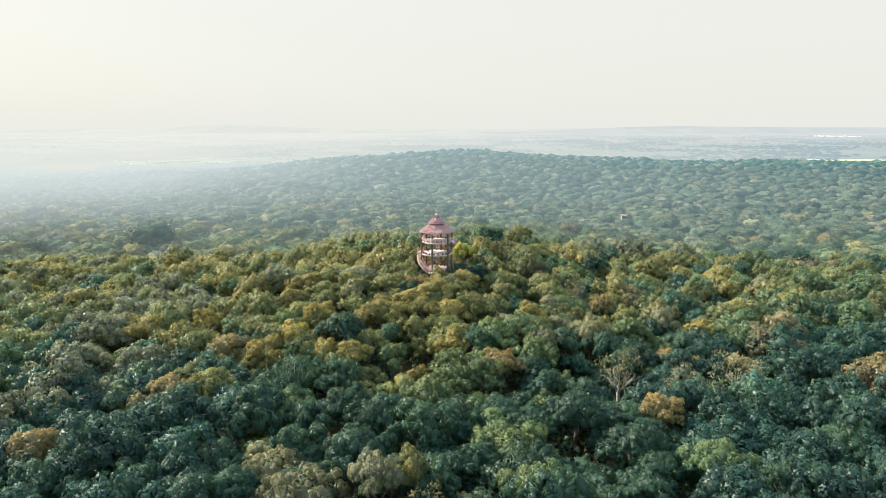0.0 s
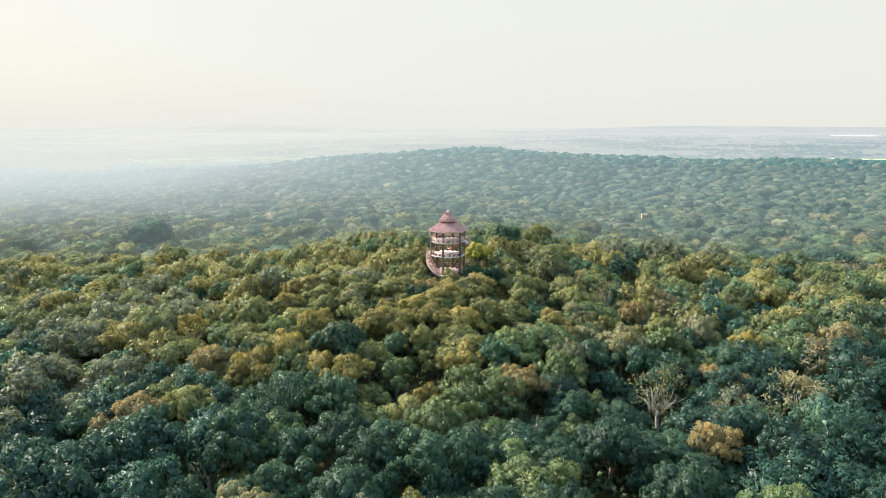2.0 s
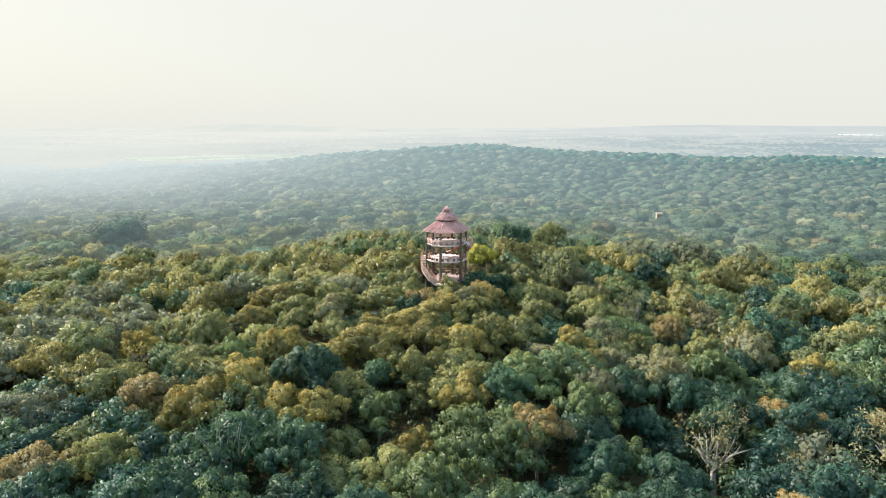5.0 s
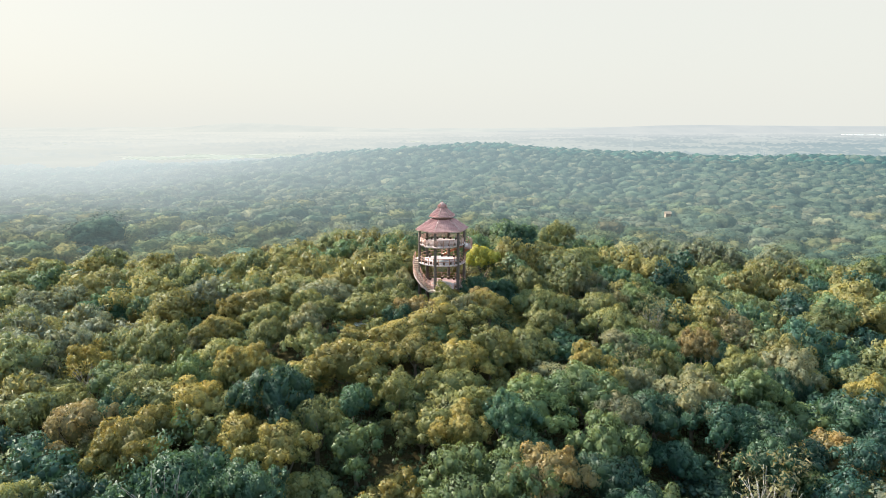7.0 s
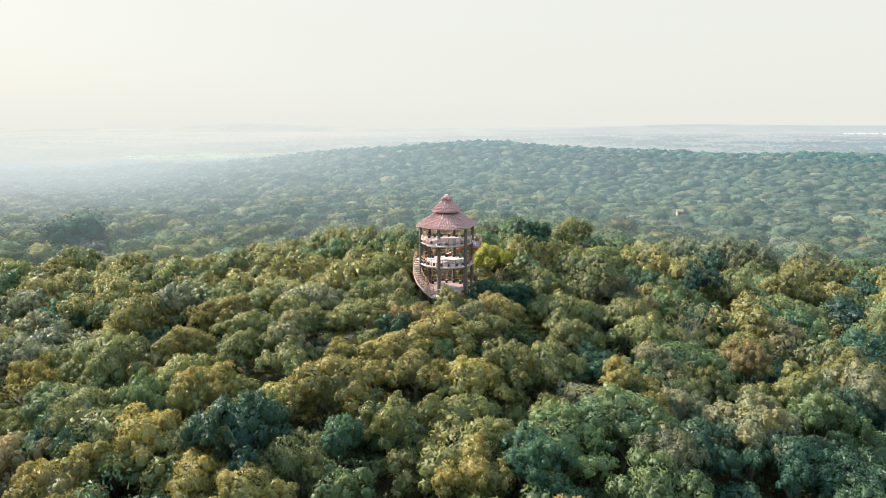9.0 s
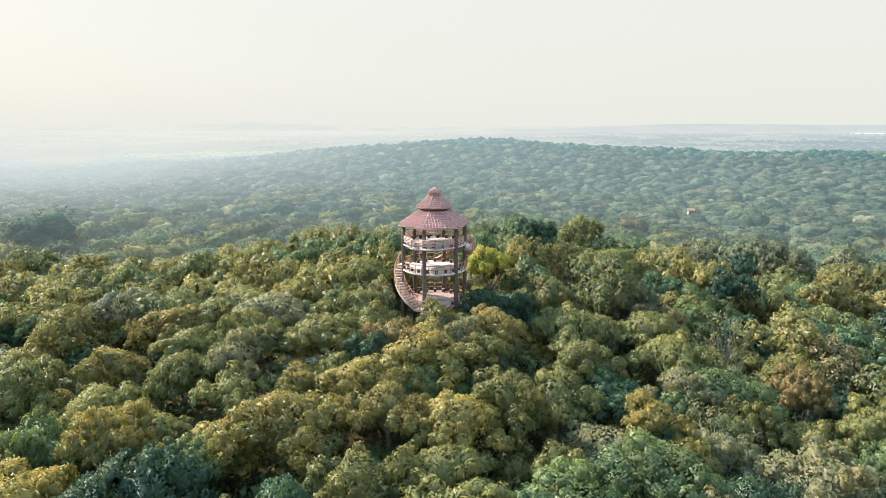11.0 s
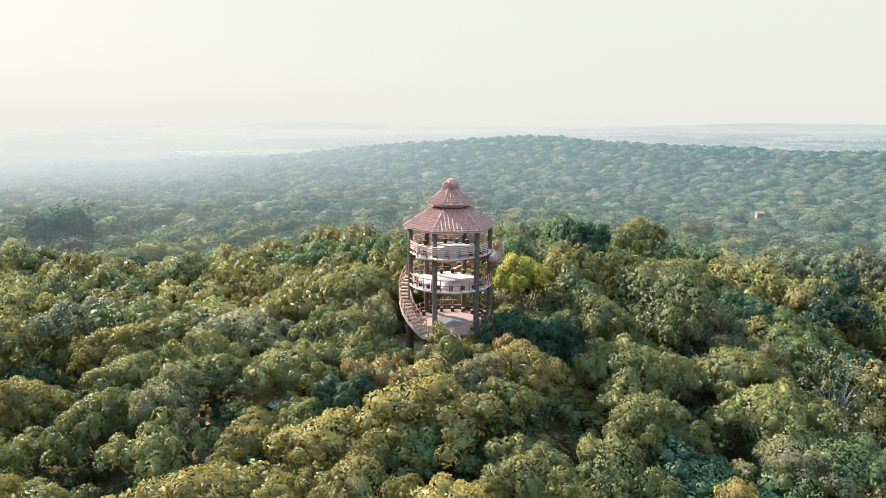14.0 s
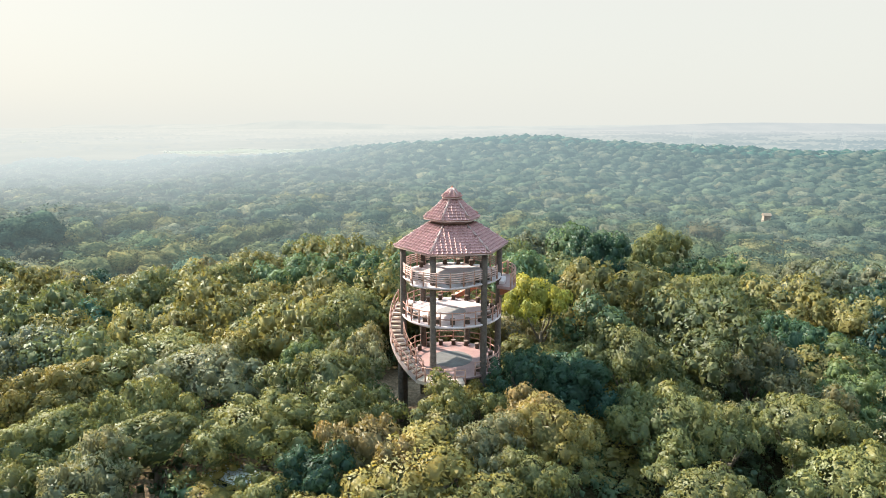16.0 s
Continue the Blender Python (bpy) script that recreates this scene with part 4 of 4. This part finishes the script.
ROUND_TOWER = [
    # added dark tree, its leaf tint standing in for the tower's shade
    (6.3, 112.0, 2.4, 4.7, "dense", "dark"),
    (1.7, 109.4, 1.7, 4.0, "broad", "olive"),
    (-0.9, 109.0, 1.7, 3.7, "loose", "yellow"),
    (3.3, 111.0, 2.0, 5.9, "dense", "teal"),
    (9.8, 115.2, 3.3, 6.0, "broad", "olive"),
    (3.5, 106.6, 1.8, 5.2, "dense", "rust"),
    (10.6, 107.7, 3.3, 5.2, "broad", "olive"),
    (13.9, 108.6, 1.9, 3.9, "broad", "olive"),
    (18.4, 110.9, 3.3, 3.9, "broad", "olive"),
    (-0.4, 105.6, 1.8, 5.3, "loose", "olive"),
    (-6.5, 112.3, 2.0, 5.9, "dense", "grey"),
    (-15.8, 110.8, 4.0, 5.4, "broad", "grey"),
    (-15.6, 115.1, 2.3, 4.8, "broad", "yellow"),
    (-9.6, 104.4, 3.1, 5.5, "dense", "olive"),
    (-6.0, 105.6, 2.3, 5.3, "broad", "olive"),
    (-24.9, 112.1, 3.8, 3.7, "broad", "yellow"),
    (18.8, 106.2, 3.5, 3.4, "broad", "olive"),
    (-16.7, 106.4, 2.7, 4.6, "loose", "olive"),
    (-21.4, 105.7, 2.9, 3.7, "broad", "olive"),
    (-9.9, 112.1, 2.0, 5.5, "dense", "green"),
]
COURT = [
    (-10.3, 98.6, 1.8, 2.7, "broad", "yellow"),
    (-19.6, 99.8, 2.9, 3.6, "broad", "olive"),
    (-14.8, 97.6, 2.4, 3.0, "broad", "olive"),
    (-7.5, 100.8, 1.7, 3.4, "broad", "olive"),
    (-3.7, 102.9, 2.1, 5.0, "loose", "rust"),
    (3.5, 101.9, 1.7, 4.5, "broad", "olive"),
    (10.6, 102.3, 2.6, 4.2, "broad", "olive"),
    (-15.4, 100.4, 2.5, 4.3, "loose", "grey"),
    (1.1, 103.5, 1.9, 5.0, "loose", "grey"),
    (-5.7, 101.1, 1.6, 4.5, "dense", "dark"),
    (13.0, 90.1, 4.0, 2.5, "broad", "green"),
    (-9.8, 92.4, 4.0, 4.2, "broad", "yellow"),
    (-3.3, 94.1, 2.7, 4.1, "broad", "yellow"),
    (1.5, 93.2, 3.2, 3.9, "broad", "yellow"),
    (-23.4, 96.1, 3.7, 2.8, "broad", "olive"),
    (14.4, 95.6, 2.1, 2.1, "loose", "yellow"),
    (19.3, 97.5, 2.3, 1.5, "bare", "grey"),
    (28.4, 103.3, 2.9, 1.2, "loose", "rust"),
    (-31.7, 92.5, 4.0, 1.9, "dense", "green"),
    (23.3, 91.1, 3.5, 0.9, "loose", "grey"),
    (37.9, 101.0, 3.7, 0.2, "broad", "grey"),
    (30.6, 95.6, 3.3, 0.4, "dense", "green"),
    (-47.0, 92.7, 4.0, 1.5, "broad", "yellow"),
    (45.9, 92.8, 4.0, 0.1, "dense", "green"),
    (41.7, 94.0, 2.6, -0.5, "loose", "yellow"),
]
SLOPE = [
    (-16.3, 87.6, 2.8, 2.4, "broad", "yellow"),
    (-12.6, 80.3, 2.8, 1.7, "broad", "yellow"),
    (-8.0, 85.4, 2.4, 2.0, "loose", "teal"),
    (-4.3, 87.9, 2.4, 2.5, "loose", "olive"),
    (-25.2, 81.2, 3.3, 1.3, "loose", "yellow"),
    (-22.2, 86.1, 3.2, 1.9, "loose", "yellow"),
    (5.0, 84.1, 2.7, 2.0, "loose", "teal"),
    (1.3, 82.3, 2.0, 1.4, "loose", "yellow"),
    (13.4, 83.4, 3.7, 1.3, "dense", "green"),
    (-13.4, 74.3, 3.3, 1.1, "loose", "teal"),
    (24.4, 78.4, 4.0, 0.0, "bare", "grey"),
    (41.5, 78.7, 4.0, -0.2, "bare", "grey"),
    (-29.7, 73.2, 3.2, 0.6, "broad", "olive"),
    (-31.5, 84.2, 3.3, 1.2, "broad", "rust"),
    (-25.7, 87.6, 4.0, 2.0, "broad", "olive"),
    (1.7, 75.6, 3.6, 1.2, "dense", "green"),
    (7.7, 87.0, 3.8, 2.5, "dense", "green"),
    (34.9, 72.5, 4.0, -0.3, "bare", "teal"),
    (7.8, 77.1, 2.8, 0.9, "loose", "rust"),
    (-53.5, 79.2, 4.0, 1.4, "dense", "dark"),
]
# many dark tints here paint the near slope's shade into the leaves
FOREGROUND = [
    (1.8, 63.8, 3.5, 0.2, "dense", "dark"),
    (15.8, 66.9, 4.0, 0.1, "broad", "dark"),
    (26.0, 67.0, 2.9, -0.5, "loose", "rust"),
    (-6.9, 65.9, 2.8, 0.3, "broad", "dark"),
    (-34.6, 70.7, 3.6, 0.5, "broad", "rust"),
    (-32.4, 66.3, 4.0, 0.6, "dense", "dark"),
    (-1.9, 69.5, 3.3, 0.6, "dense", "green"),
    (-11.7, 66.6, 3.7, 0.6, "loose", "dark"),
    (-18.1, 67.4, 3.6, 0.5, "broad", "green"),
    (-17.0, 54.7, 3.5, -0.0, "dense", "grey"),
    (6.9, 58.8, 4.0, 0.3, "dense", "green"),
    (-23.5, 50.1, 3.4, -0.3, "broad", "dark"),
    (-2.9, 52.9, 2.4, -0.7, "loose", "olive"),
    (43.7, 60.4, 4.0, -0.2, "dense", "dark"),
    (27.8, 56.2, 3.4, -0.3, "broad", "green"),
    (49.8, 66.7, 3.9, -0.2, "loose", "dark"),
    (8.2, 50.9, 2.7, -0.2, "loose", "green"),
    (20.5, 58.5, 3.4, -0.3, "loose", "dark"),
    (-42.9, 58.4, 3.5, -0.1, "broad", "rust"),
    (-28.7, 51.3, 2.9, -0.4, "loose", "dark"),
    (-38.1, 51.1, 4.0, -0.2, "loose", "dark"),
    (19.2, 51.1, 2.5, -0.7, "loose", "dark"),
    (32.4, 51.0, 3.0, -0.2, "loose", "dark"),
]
SPECIAL = BEHIND + ROUND_TOWER + COURT + SLOPE + FOREGROUND

plant()


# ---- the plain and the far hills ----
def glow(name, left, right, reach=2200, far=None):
    """Distance with bright haze painted in as emission, brighter towards the sun's side: a plain backdrop."""
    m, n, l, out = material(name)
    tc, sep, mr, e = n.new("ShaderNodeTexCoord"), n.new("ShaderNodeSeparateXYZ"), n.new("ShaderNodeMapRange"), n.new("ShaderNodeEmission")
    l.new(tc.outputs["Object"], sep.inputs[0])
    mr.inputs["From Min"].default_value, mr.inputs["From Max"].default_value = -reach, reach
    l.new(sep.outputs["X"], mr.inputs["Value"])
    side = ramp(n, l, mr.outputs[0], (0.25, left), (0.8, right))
    # thicker haze further out, put in as a paler glow colour
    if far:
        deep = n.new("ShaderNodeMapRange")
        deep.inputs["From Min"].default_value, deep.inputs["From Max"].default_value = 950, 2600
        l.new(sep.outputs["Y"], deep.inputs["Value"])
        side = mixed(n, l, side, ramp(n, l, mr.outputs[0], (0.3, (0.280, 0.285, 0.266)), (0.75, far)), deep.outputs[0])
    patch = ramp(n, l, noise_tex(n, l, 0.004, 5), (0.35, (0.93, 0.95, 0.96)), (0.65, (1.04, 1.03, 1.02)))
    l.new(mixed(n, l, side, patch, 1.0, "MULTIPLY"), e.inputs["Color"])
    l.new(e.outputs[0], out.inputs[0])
    return m


def ridge(x0, x1, y, profile, colour, label):
    """A long far hill with a front and a back slope; profile(q) is its crest height."""
    xs = np.linspace(x0, x1, 90)
    v = []
    for i, x in enumerate(xs):
        q = i / 89
        z = profile(q) + 1.5 * noise.noise(Vector((x * 0.012, y * 0.01, 0.5)))
        v += [(x, y - 260, -24), (x, y - 110, -24 + (z + 24) * 0.62), (x, y, z), (x, y + 200, -24)]
    f = [(4 * i + k, 4 * i + 4 + k, 4 * i + 5 + k, 4 * i + 1 + k) for i in range(89) for k in range(3)]
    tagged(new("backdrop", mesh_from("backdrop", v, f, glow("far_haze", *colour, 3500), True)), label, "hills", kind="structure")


def hump(q, mid, wide):
    return math.exp(-((q - mid) / wide) ** 2)


ridge(-3400, 3600, 4550, lambda q: 6 + 5 * math.sin(9 * q) + 14 * hump(q, 0.75, 0.2), ((0.277, 0.283, 0.264), (0.245, 0.262, 0.254)), "low far hills fading into bright haze")
ridge(-2700, -250, 4250, lambda q: -18 + 58 * hump(q, 0.50, 0.2) + 22 * hump(q, 0.78, 0.13), ((0.268, 0.276, 0.258), (0.250, 0.262, 0.252)), "pale hill almost lost in haze")
ridge(250, 3500, 4100, lambda q: -16 + 40 * hump(q, 0.38, 0.25) + 32 * hump(q, 0.8, 0.25), ((0.258, 0.270, 0.258), (0.222, 0.238, 0.240)), "blue-grey wooded hills in haze")


def field(x0, x1, y0, y1, dark, light, label, seed):
    """An open patch on the plain, with an uneven edge, a little above the ground."""
    rg = random.Random(seed)
    pts = []
    for k in range(28):
        a = 2 * math.pi * k / 28
        q = rg.uniform(0.8, 1.08)
        x, y = (x0 + x1) / 2 + (x1 - x0) / 2 * q * math.cos(a), (y0 + y1) / 2 + (y1 - y0) / 2 * q * math.sin(a)
        pts.append((x, y, float(ground_z(x, y)) + 2.4))
    pts.append(((x0 + x1) / 2, (y0 + y1) / 2, float(ground_z((x0 + x1) / 2, (y0 + y1) / 2)) + 2.4))
    f = [(28, k, (k + 1) % 28) for k in range(28)]
    tagged(new("field", mesh_from("field", pts, f, solid("field_soil", dark, light, 0.02, 0.9, 0.0, 0.3))), label, "field", kind="structure")


SAND, STUBBLE = ((0.145, 0.155, 0.142), (0.19, 0.20, 0.182)), ((0.30, 0.36, 0.20), (0.42, 0.46, 0.28))
field(-500, -180, 860, 980, *SAND, "pale bare fields beyond the forest edge", 1)
field(470, 680, 815, 940, *STUBBLE, "light green fields beyond the ridge", 3)
field(1650, 2120, 2850, 3020, (0.42, 0.43, 0.42), (0.5, 0.51, 0.5), "bright strip of open land far out on the plain", 5)


def plain_trees():
    """Copses and tree rows far out on the plain, drowned in painted haze: part of the backdrop."""
    rg = np.random.default_rng(31)
    p = spread(900, 3000, 21, lambda y: 40 + 0.80 * y, rg)
    thick = np.array([noise.noise(Vector((x * 0.006, y * 0.004, 5.0))) for x, y in p])
    p = p[(thick > 0.02) | (rg.random(len(p)) < 0.06)]
    gone = (p[:, 0] > -520) & (p[:, 0] < -160) & (p[:, 1] < 1000) & (rg.random(len(p)) < 0.96)
    gone |= (p[:, 0] > 200) & (p[:, 0] < 430) & (p[:, 1] > 1040) & (p[:, 1] < 1165)
    gone |= (p[:, 0] > 480) & (p[:, 0] < 910) & (p[:, 1] < 930) & (rg.random(len(p)) < 0.8)
    p = p[~gone]
    r = rg.uniform(5, 10, len(p))
    top = ground_z(p[:, 0], p[:, 1]) + r * 0.75
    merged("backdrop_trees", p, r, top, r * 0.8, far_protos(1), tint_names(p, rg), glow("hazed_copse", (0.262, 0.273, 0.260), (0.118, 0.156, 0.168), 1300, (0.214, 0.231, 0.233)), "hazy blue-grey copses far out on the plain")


def plain():
    """The far plain, its haze painted as glow."""
    xs, ys = np.linspace(-1, 1, 40), np.geomspace(600, 4650, 26)
    v = np.array([(u * (900 + 0.9 * y), y, float(ground_z(u * (900 + 0.9 * y), y)) + (2.0 if y > 842 or u * (900 + 0.9 * y) < -250 else -3.0)) for y in ys for u in xs])
    i = (np.arange(25)[:, None] * 40 + np.arange(39)[None, :]).ravel()
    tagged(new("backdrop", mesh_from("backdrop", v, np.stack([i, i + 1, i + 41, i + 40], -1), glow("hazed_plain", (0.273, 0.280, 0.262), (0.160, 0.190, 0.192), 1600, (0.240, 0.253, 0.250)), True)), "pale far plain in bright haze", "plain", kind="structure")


plain()
plain_trees()


def pylon(x, y, top, haze):
    """A lattice power pylon far out on the plain: tapering legs, bracing, three cross-arms."""
    z0 = float(ground_z(x, y))
    h = top - z0
    root = new("pylon")
    root.location = (x, y, z0)
    wide = lambda q: 3.2 * (1 - q) ** 1.3 + 0.6                                  # half width at the height q
    corners = ((-1, -1), (1, -1), (1, 1), (-1, 1))
    steps = [0, 0.2, 0.38, 0.54, 0.68, 0.8, 0.9, 1.0]
    for i, j in corners:
        part("leg", tube(bmesh.new(), [(i * wide(q), j * wide(q), h * q) for q in steps], 0.19, 0.12, 4), haze, root)
    for q0, q1 in zip(steps, steps[1:]):
        for (i, j), (k, m) in zip(corners, corners[1:] + corners[:1]):
            part("brace", tube(bmesh.new(), [(i * wide(q0), j * wide(q0), h * q0), (k * wide(q1), m * wide(q1), h * q1)], 0.07, 0.07, 3), haze, root)
    for q, reach in ((0.72, 4.6), (0.84, 5.4), (0.95, 3.8)):
        part("cross_arm", tube(bmesh.new(), [(-reach, 0, h * q), (0, 0, h * q + 0.9), (reach, 0, h * q)], 0.16, 0.16, 4), haze, root)
    tagged(root, "pale grey steel lattice power pylon beyond the forest", "pylon", "power pylons on the plain")


# steel glows in the haze colour painted on the rest of the distance
STEEL_HAZE = glow("hazed_steel", (0.25, 0.268, 0.26), (0.205, 0.230, 0.231), 1300)
pylon(239.3, 900, 9.6, STEEL_HAZE)
pylon(421.0, 900, 12.9, STEEL_HAZE)


# ---- hut in the forest ----
def hut(x, y, top):
    z0 = float(ground_z(x, y))
    root = new("hut")
    root.location = (x, y, z0)
    h = top - z0
    w, d = 1.0, 0.9
    bm = bmesh.new()
    bmesh.ops.create_cube(bm, size=1)
    bmesh.ops.scale(bm, vec=(2 * w, 2 * d, h - 0.7), verts=bm.verts)
    bmesh.ops.translate(bm, vec=(0, 0, (h - 0.7) / 2), verts=bm.verts)
    bmesh.ops.bevel(bm, geom=bm.edges[:], offset=0.04, segments=1, affect="EDGES")
    part("wall", bm, solid("limewash", (0.36, 0.29, 0.24), (0.46, 0.38, 0.32), 1.0), root)
    bm = bmesh.new()
    a = [bm.verts.new(q) for q in ((-w - 0.2, -d - 0.3, h - 0.75), (w + 0.2, -d - 0.3, h - 0.75), (w + 0.2, d + 0.3, h - 0.75), (-w - 0.2, d + 0.3, h - 0.75))]
    t = [bm.verts.new(q) for q in ((-w - 0.2, 0, h), (w + 0.2, 0, h))]
    for q in ((a[0], a[1], t[1], t[0]), (a[2], a[3], t[0], t[1]), (a[1], a[2], t[1]), (a[3], a[0], t[0]), (a[3], a[2], a[1], a[0])):
        bm.faces.new(q)
    part("roof", bm, solid("weathered_tan_roof", (0.22, 0.165, 0.125), (0.30, 0.235, 0.185), 2.0), root, "faded tan gabled roof")
    tagged(root, "small whitewashed hut with faded tan roof among trees", "hut")


hut(83.0, 276.0, -9.3)


# ---- parked car ----
def car(x, y, yaw):
    root = new("car")
    root.matrix_basis = pose(x, y, float(ground_z(x, y)), 0, 0, yaw)
    paint = solid("white_car_paint", (0.72, 0.74, 0.75), (0.8, 0.81, 0.82), 1.0, 0.25, 0.0, 40, 0.6)
    glass = solid("car_glass", (0.02, 0.025, 0.03), (0.04, 0.045, 0.05), 1.0, 0.08, 0.0, 40, 0.6)
    rubber = solid("tyre_rubber", (0.02, 0.02, 0.02), (0.04, 0.04, 0.04), 6.0, 0.9)
    metal = solid("wheel_rim", (0.4, 0.4, 0.41), (0.55, 0.55, 0.56), 6.0, 0.35)

    def shell(sections):
        bm = bmesh.new()
        rows = [[bm.verts.new(q) for q in ((-w, yy, z0), (-w, yy, z1 - 0.08), (-w * 0.9, yy, z1), (w * 0.9, yy, z1), (w, yy, z1 - 0.08), (w, yy, z0))] for yy, w, z0, z1 in sections]
        for u, v in zip(rows, rows[1:]):
            for k in range(6):
                bm.faces.new((u[k], u[(k + 1) % 6], v[(k + 1) % 6], v[k])).smooth = True
        bm.faces.new(rows[0][::-1])
        bm.faces.new(rows[-1])
        bmesh.ops.recalc_face_normals(bm, faces=bm.faces)
        return bm

    part("body", shell([(-2.05, 0.70, 0.35, 0.75), (-1.85, 0.8, 0.3, 0.95), (-0.9, 0.83, 0.28, 1.0), (0.9, 0.83, 0.28, 1.0), (1.3, 0.82, 0.28, 0.98), (1.95, 0.78, 0.3, 0.86), (2.1, 0.68, 0.38, 0.72)]), paint, root)
    part("windows", shell([(-1.8, 0.76, 0.93, 0.97), (-1.5, 0.72, 0.95, 1.40), (0.35, 0.72, 0.95, 1.42), (1.15, 0.76, 0.95, 1.0)]), glass, root)
    part("roof", shell([(-1.5, 0.68, 1.38, 1.45), (-1.2, 0.70, 1.40, 1.50), (0.2, 0.70, 1.40, 1.50), (0.45, 0.66, 1.38, 1.44)]), paint, root)
    for sx in (-0.78, 0.78):
        for yy in (-1.3, 1.3):
            bm = bmesh.new()
            lathe(bm, [(0.2, -0.09), (0.30, -0.1), (0.32, 0), (0.30, 0.1), (0.2, 0.09)], 16, True)
            bmesh.ops.rotate(bm, matrix=Matrix.Rotation(radians(90), 3, "Y"), verts=bm.verts)
            bmesh.ops.translate(bm, vec=(sx, yy, 0.32), verts=bm.verts)
            w = part("wheel", bm, rubber, root)
            bm = bmesh.new()
            lathe(bm, [(0.19, -0.11), (0.16, 0.0), (0.19, 0.11)], 12)
            bmesh.ops.rotate(bm, matrix=Matrix.Rotation(radians(90), 3, "Y"), verts=bm.verts)
            bmesh.ops.translate(bm, vec=(sx, yy, 0.32), verts=bm.verts)
            part("rim", bm, metal, w)
    tagged(root, "white car parked on the dirt track under trees", "car")


car(-10.6, 103.4, 62)
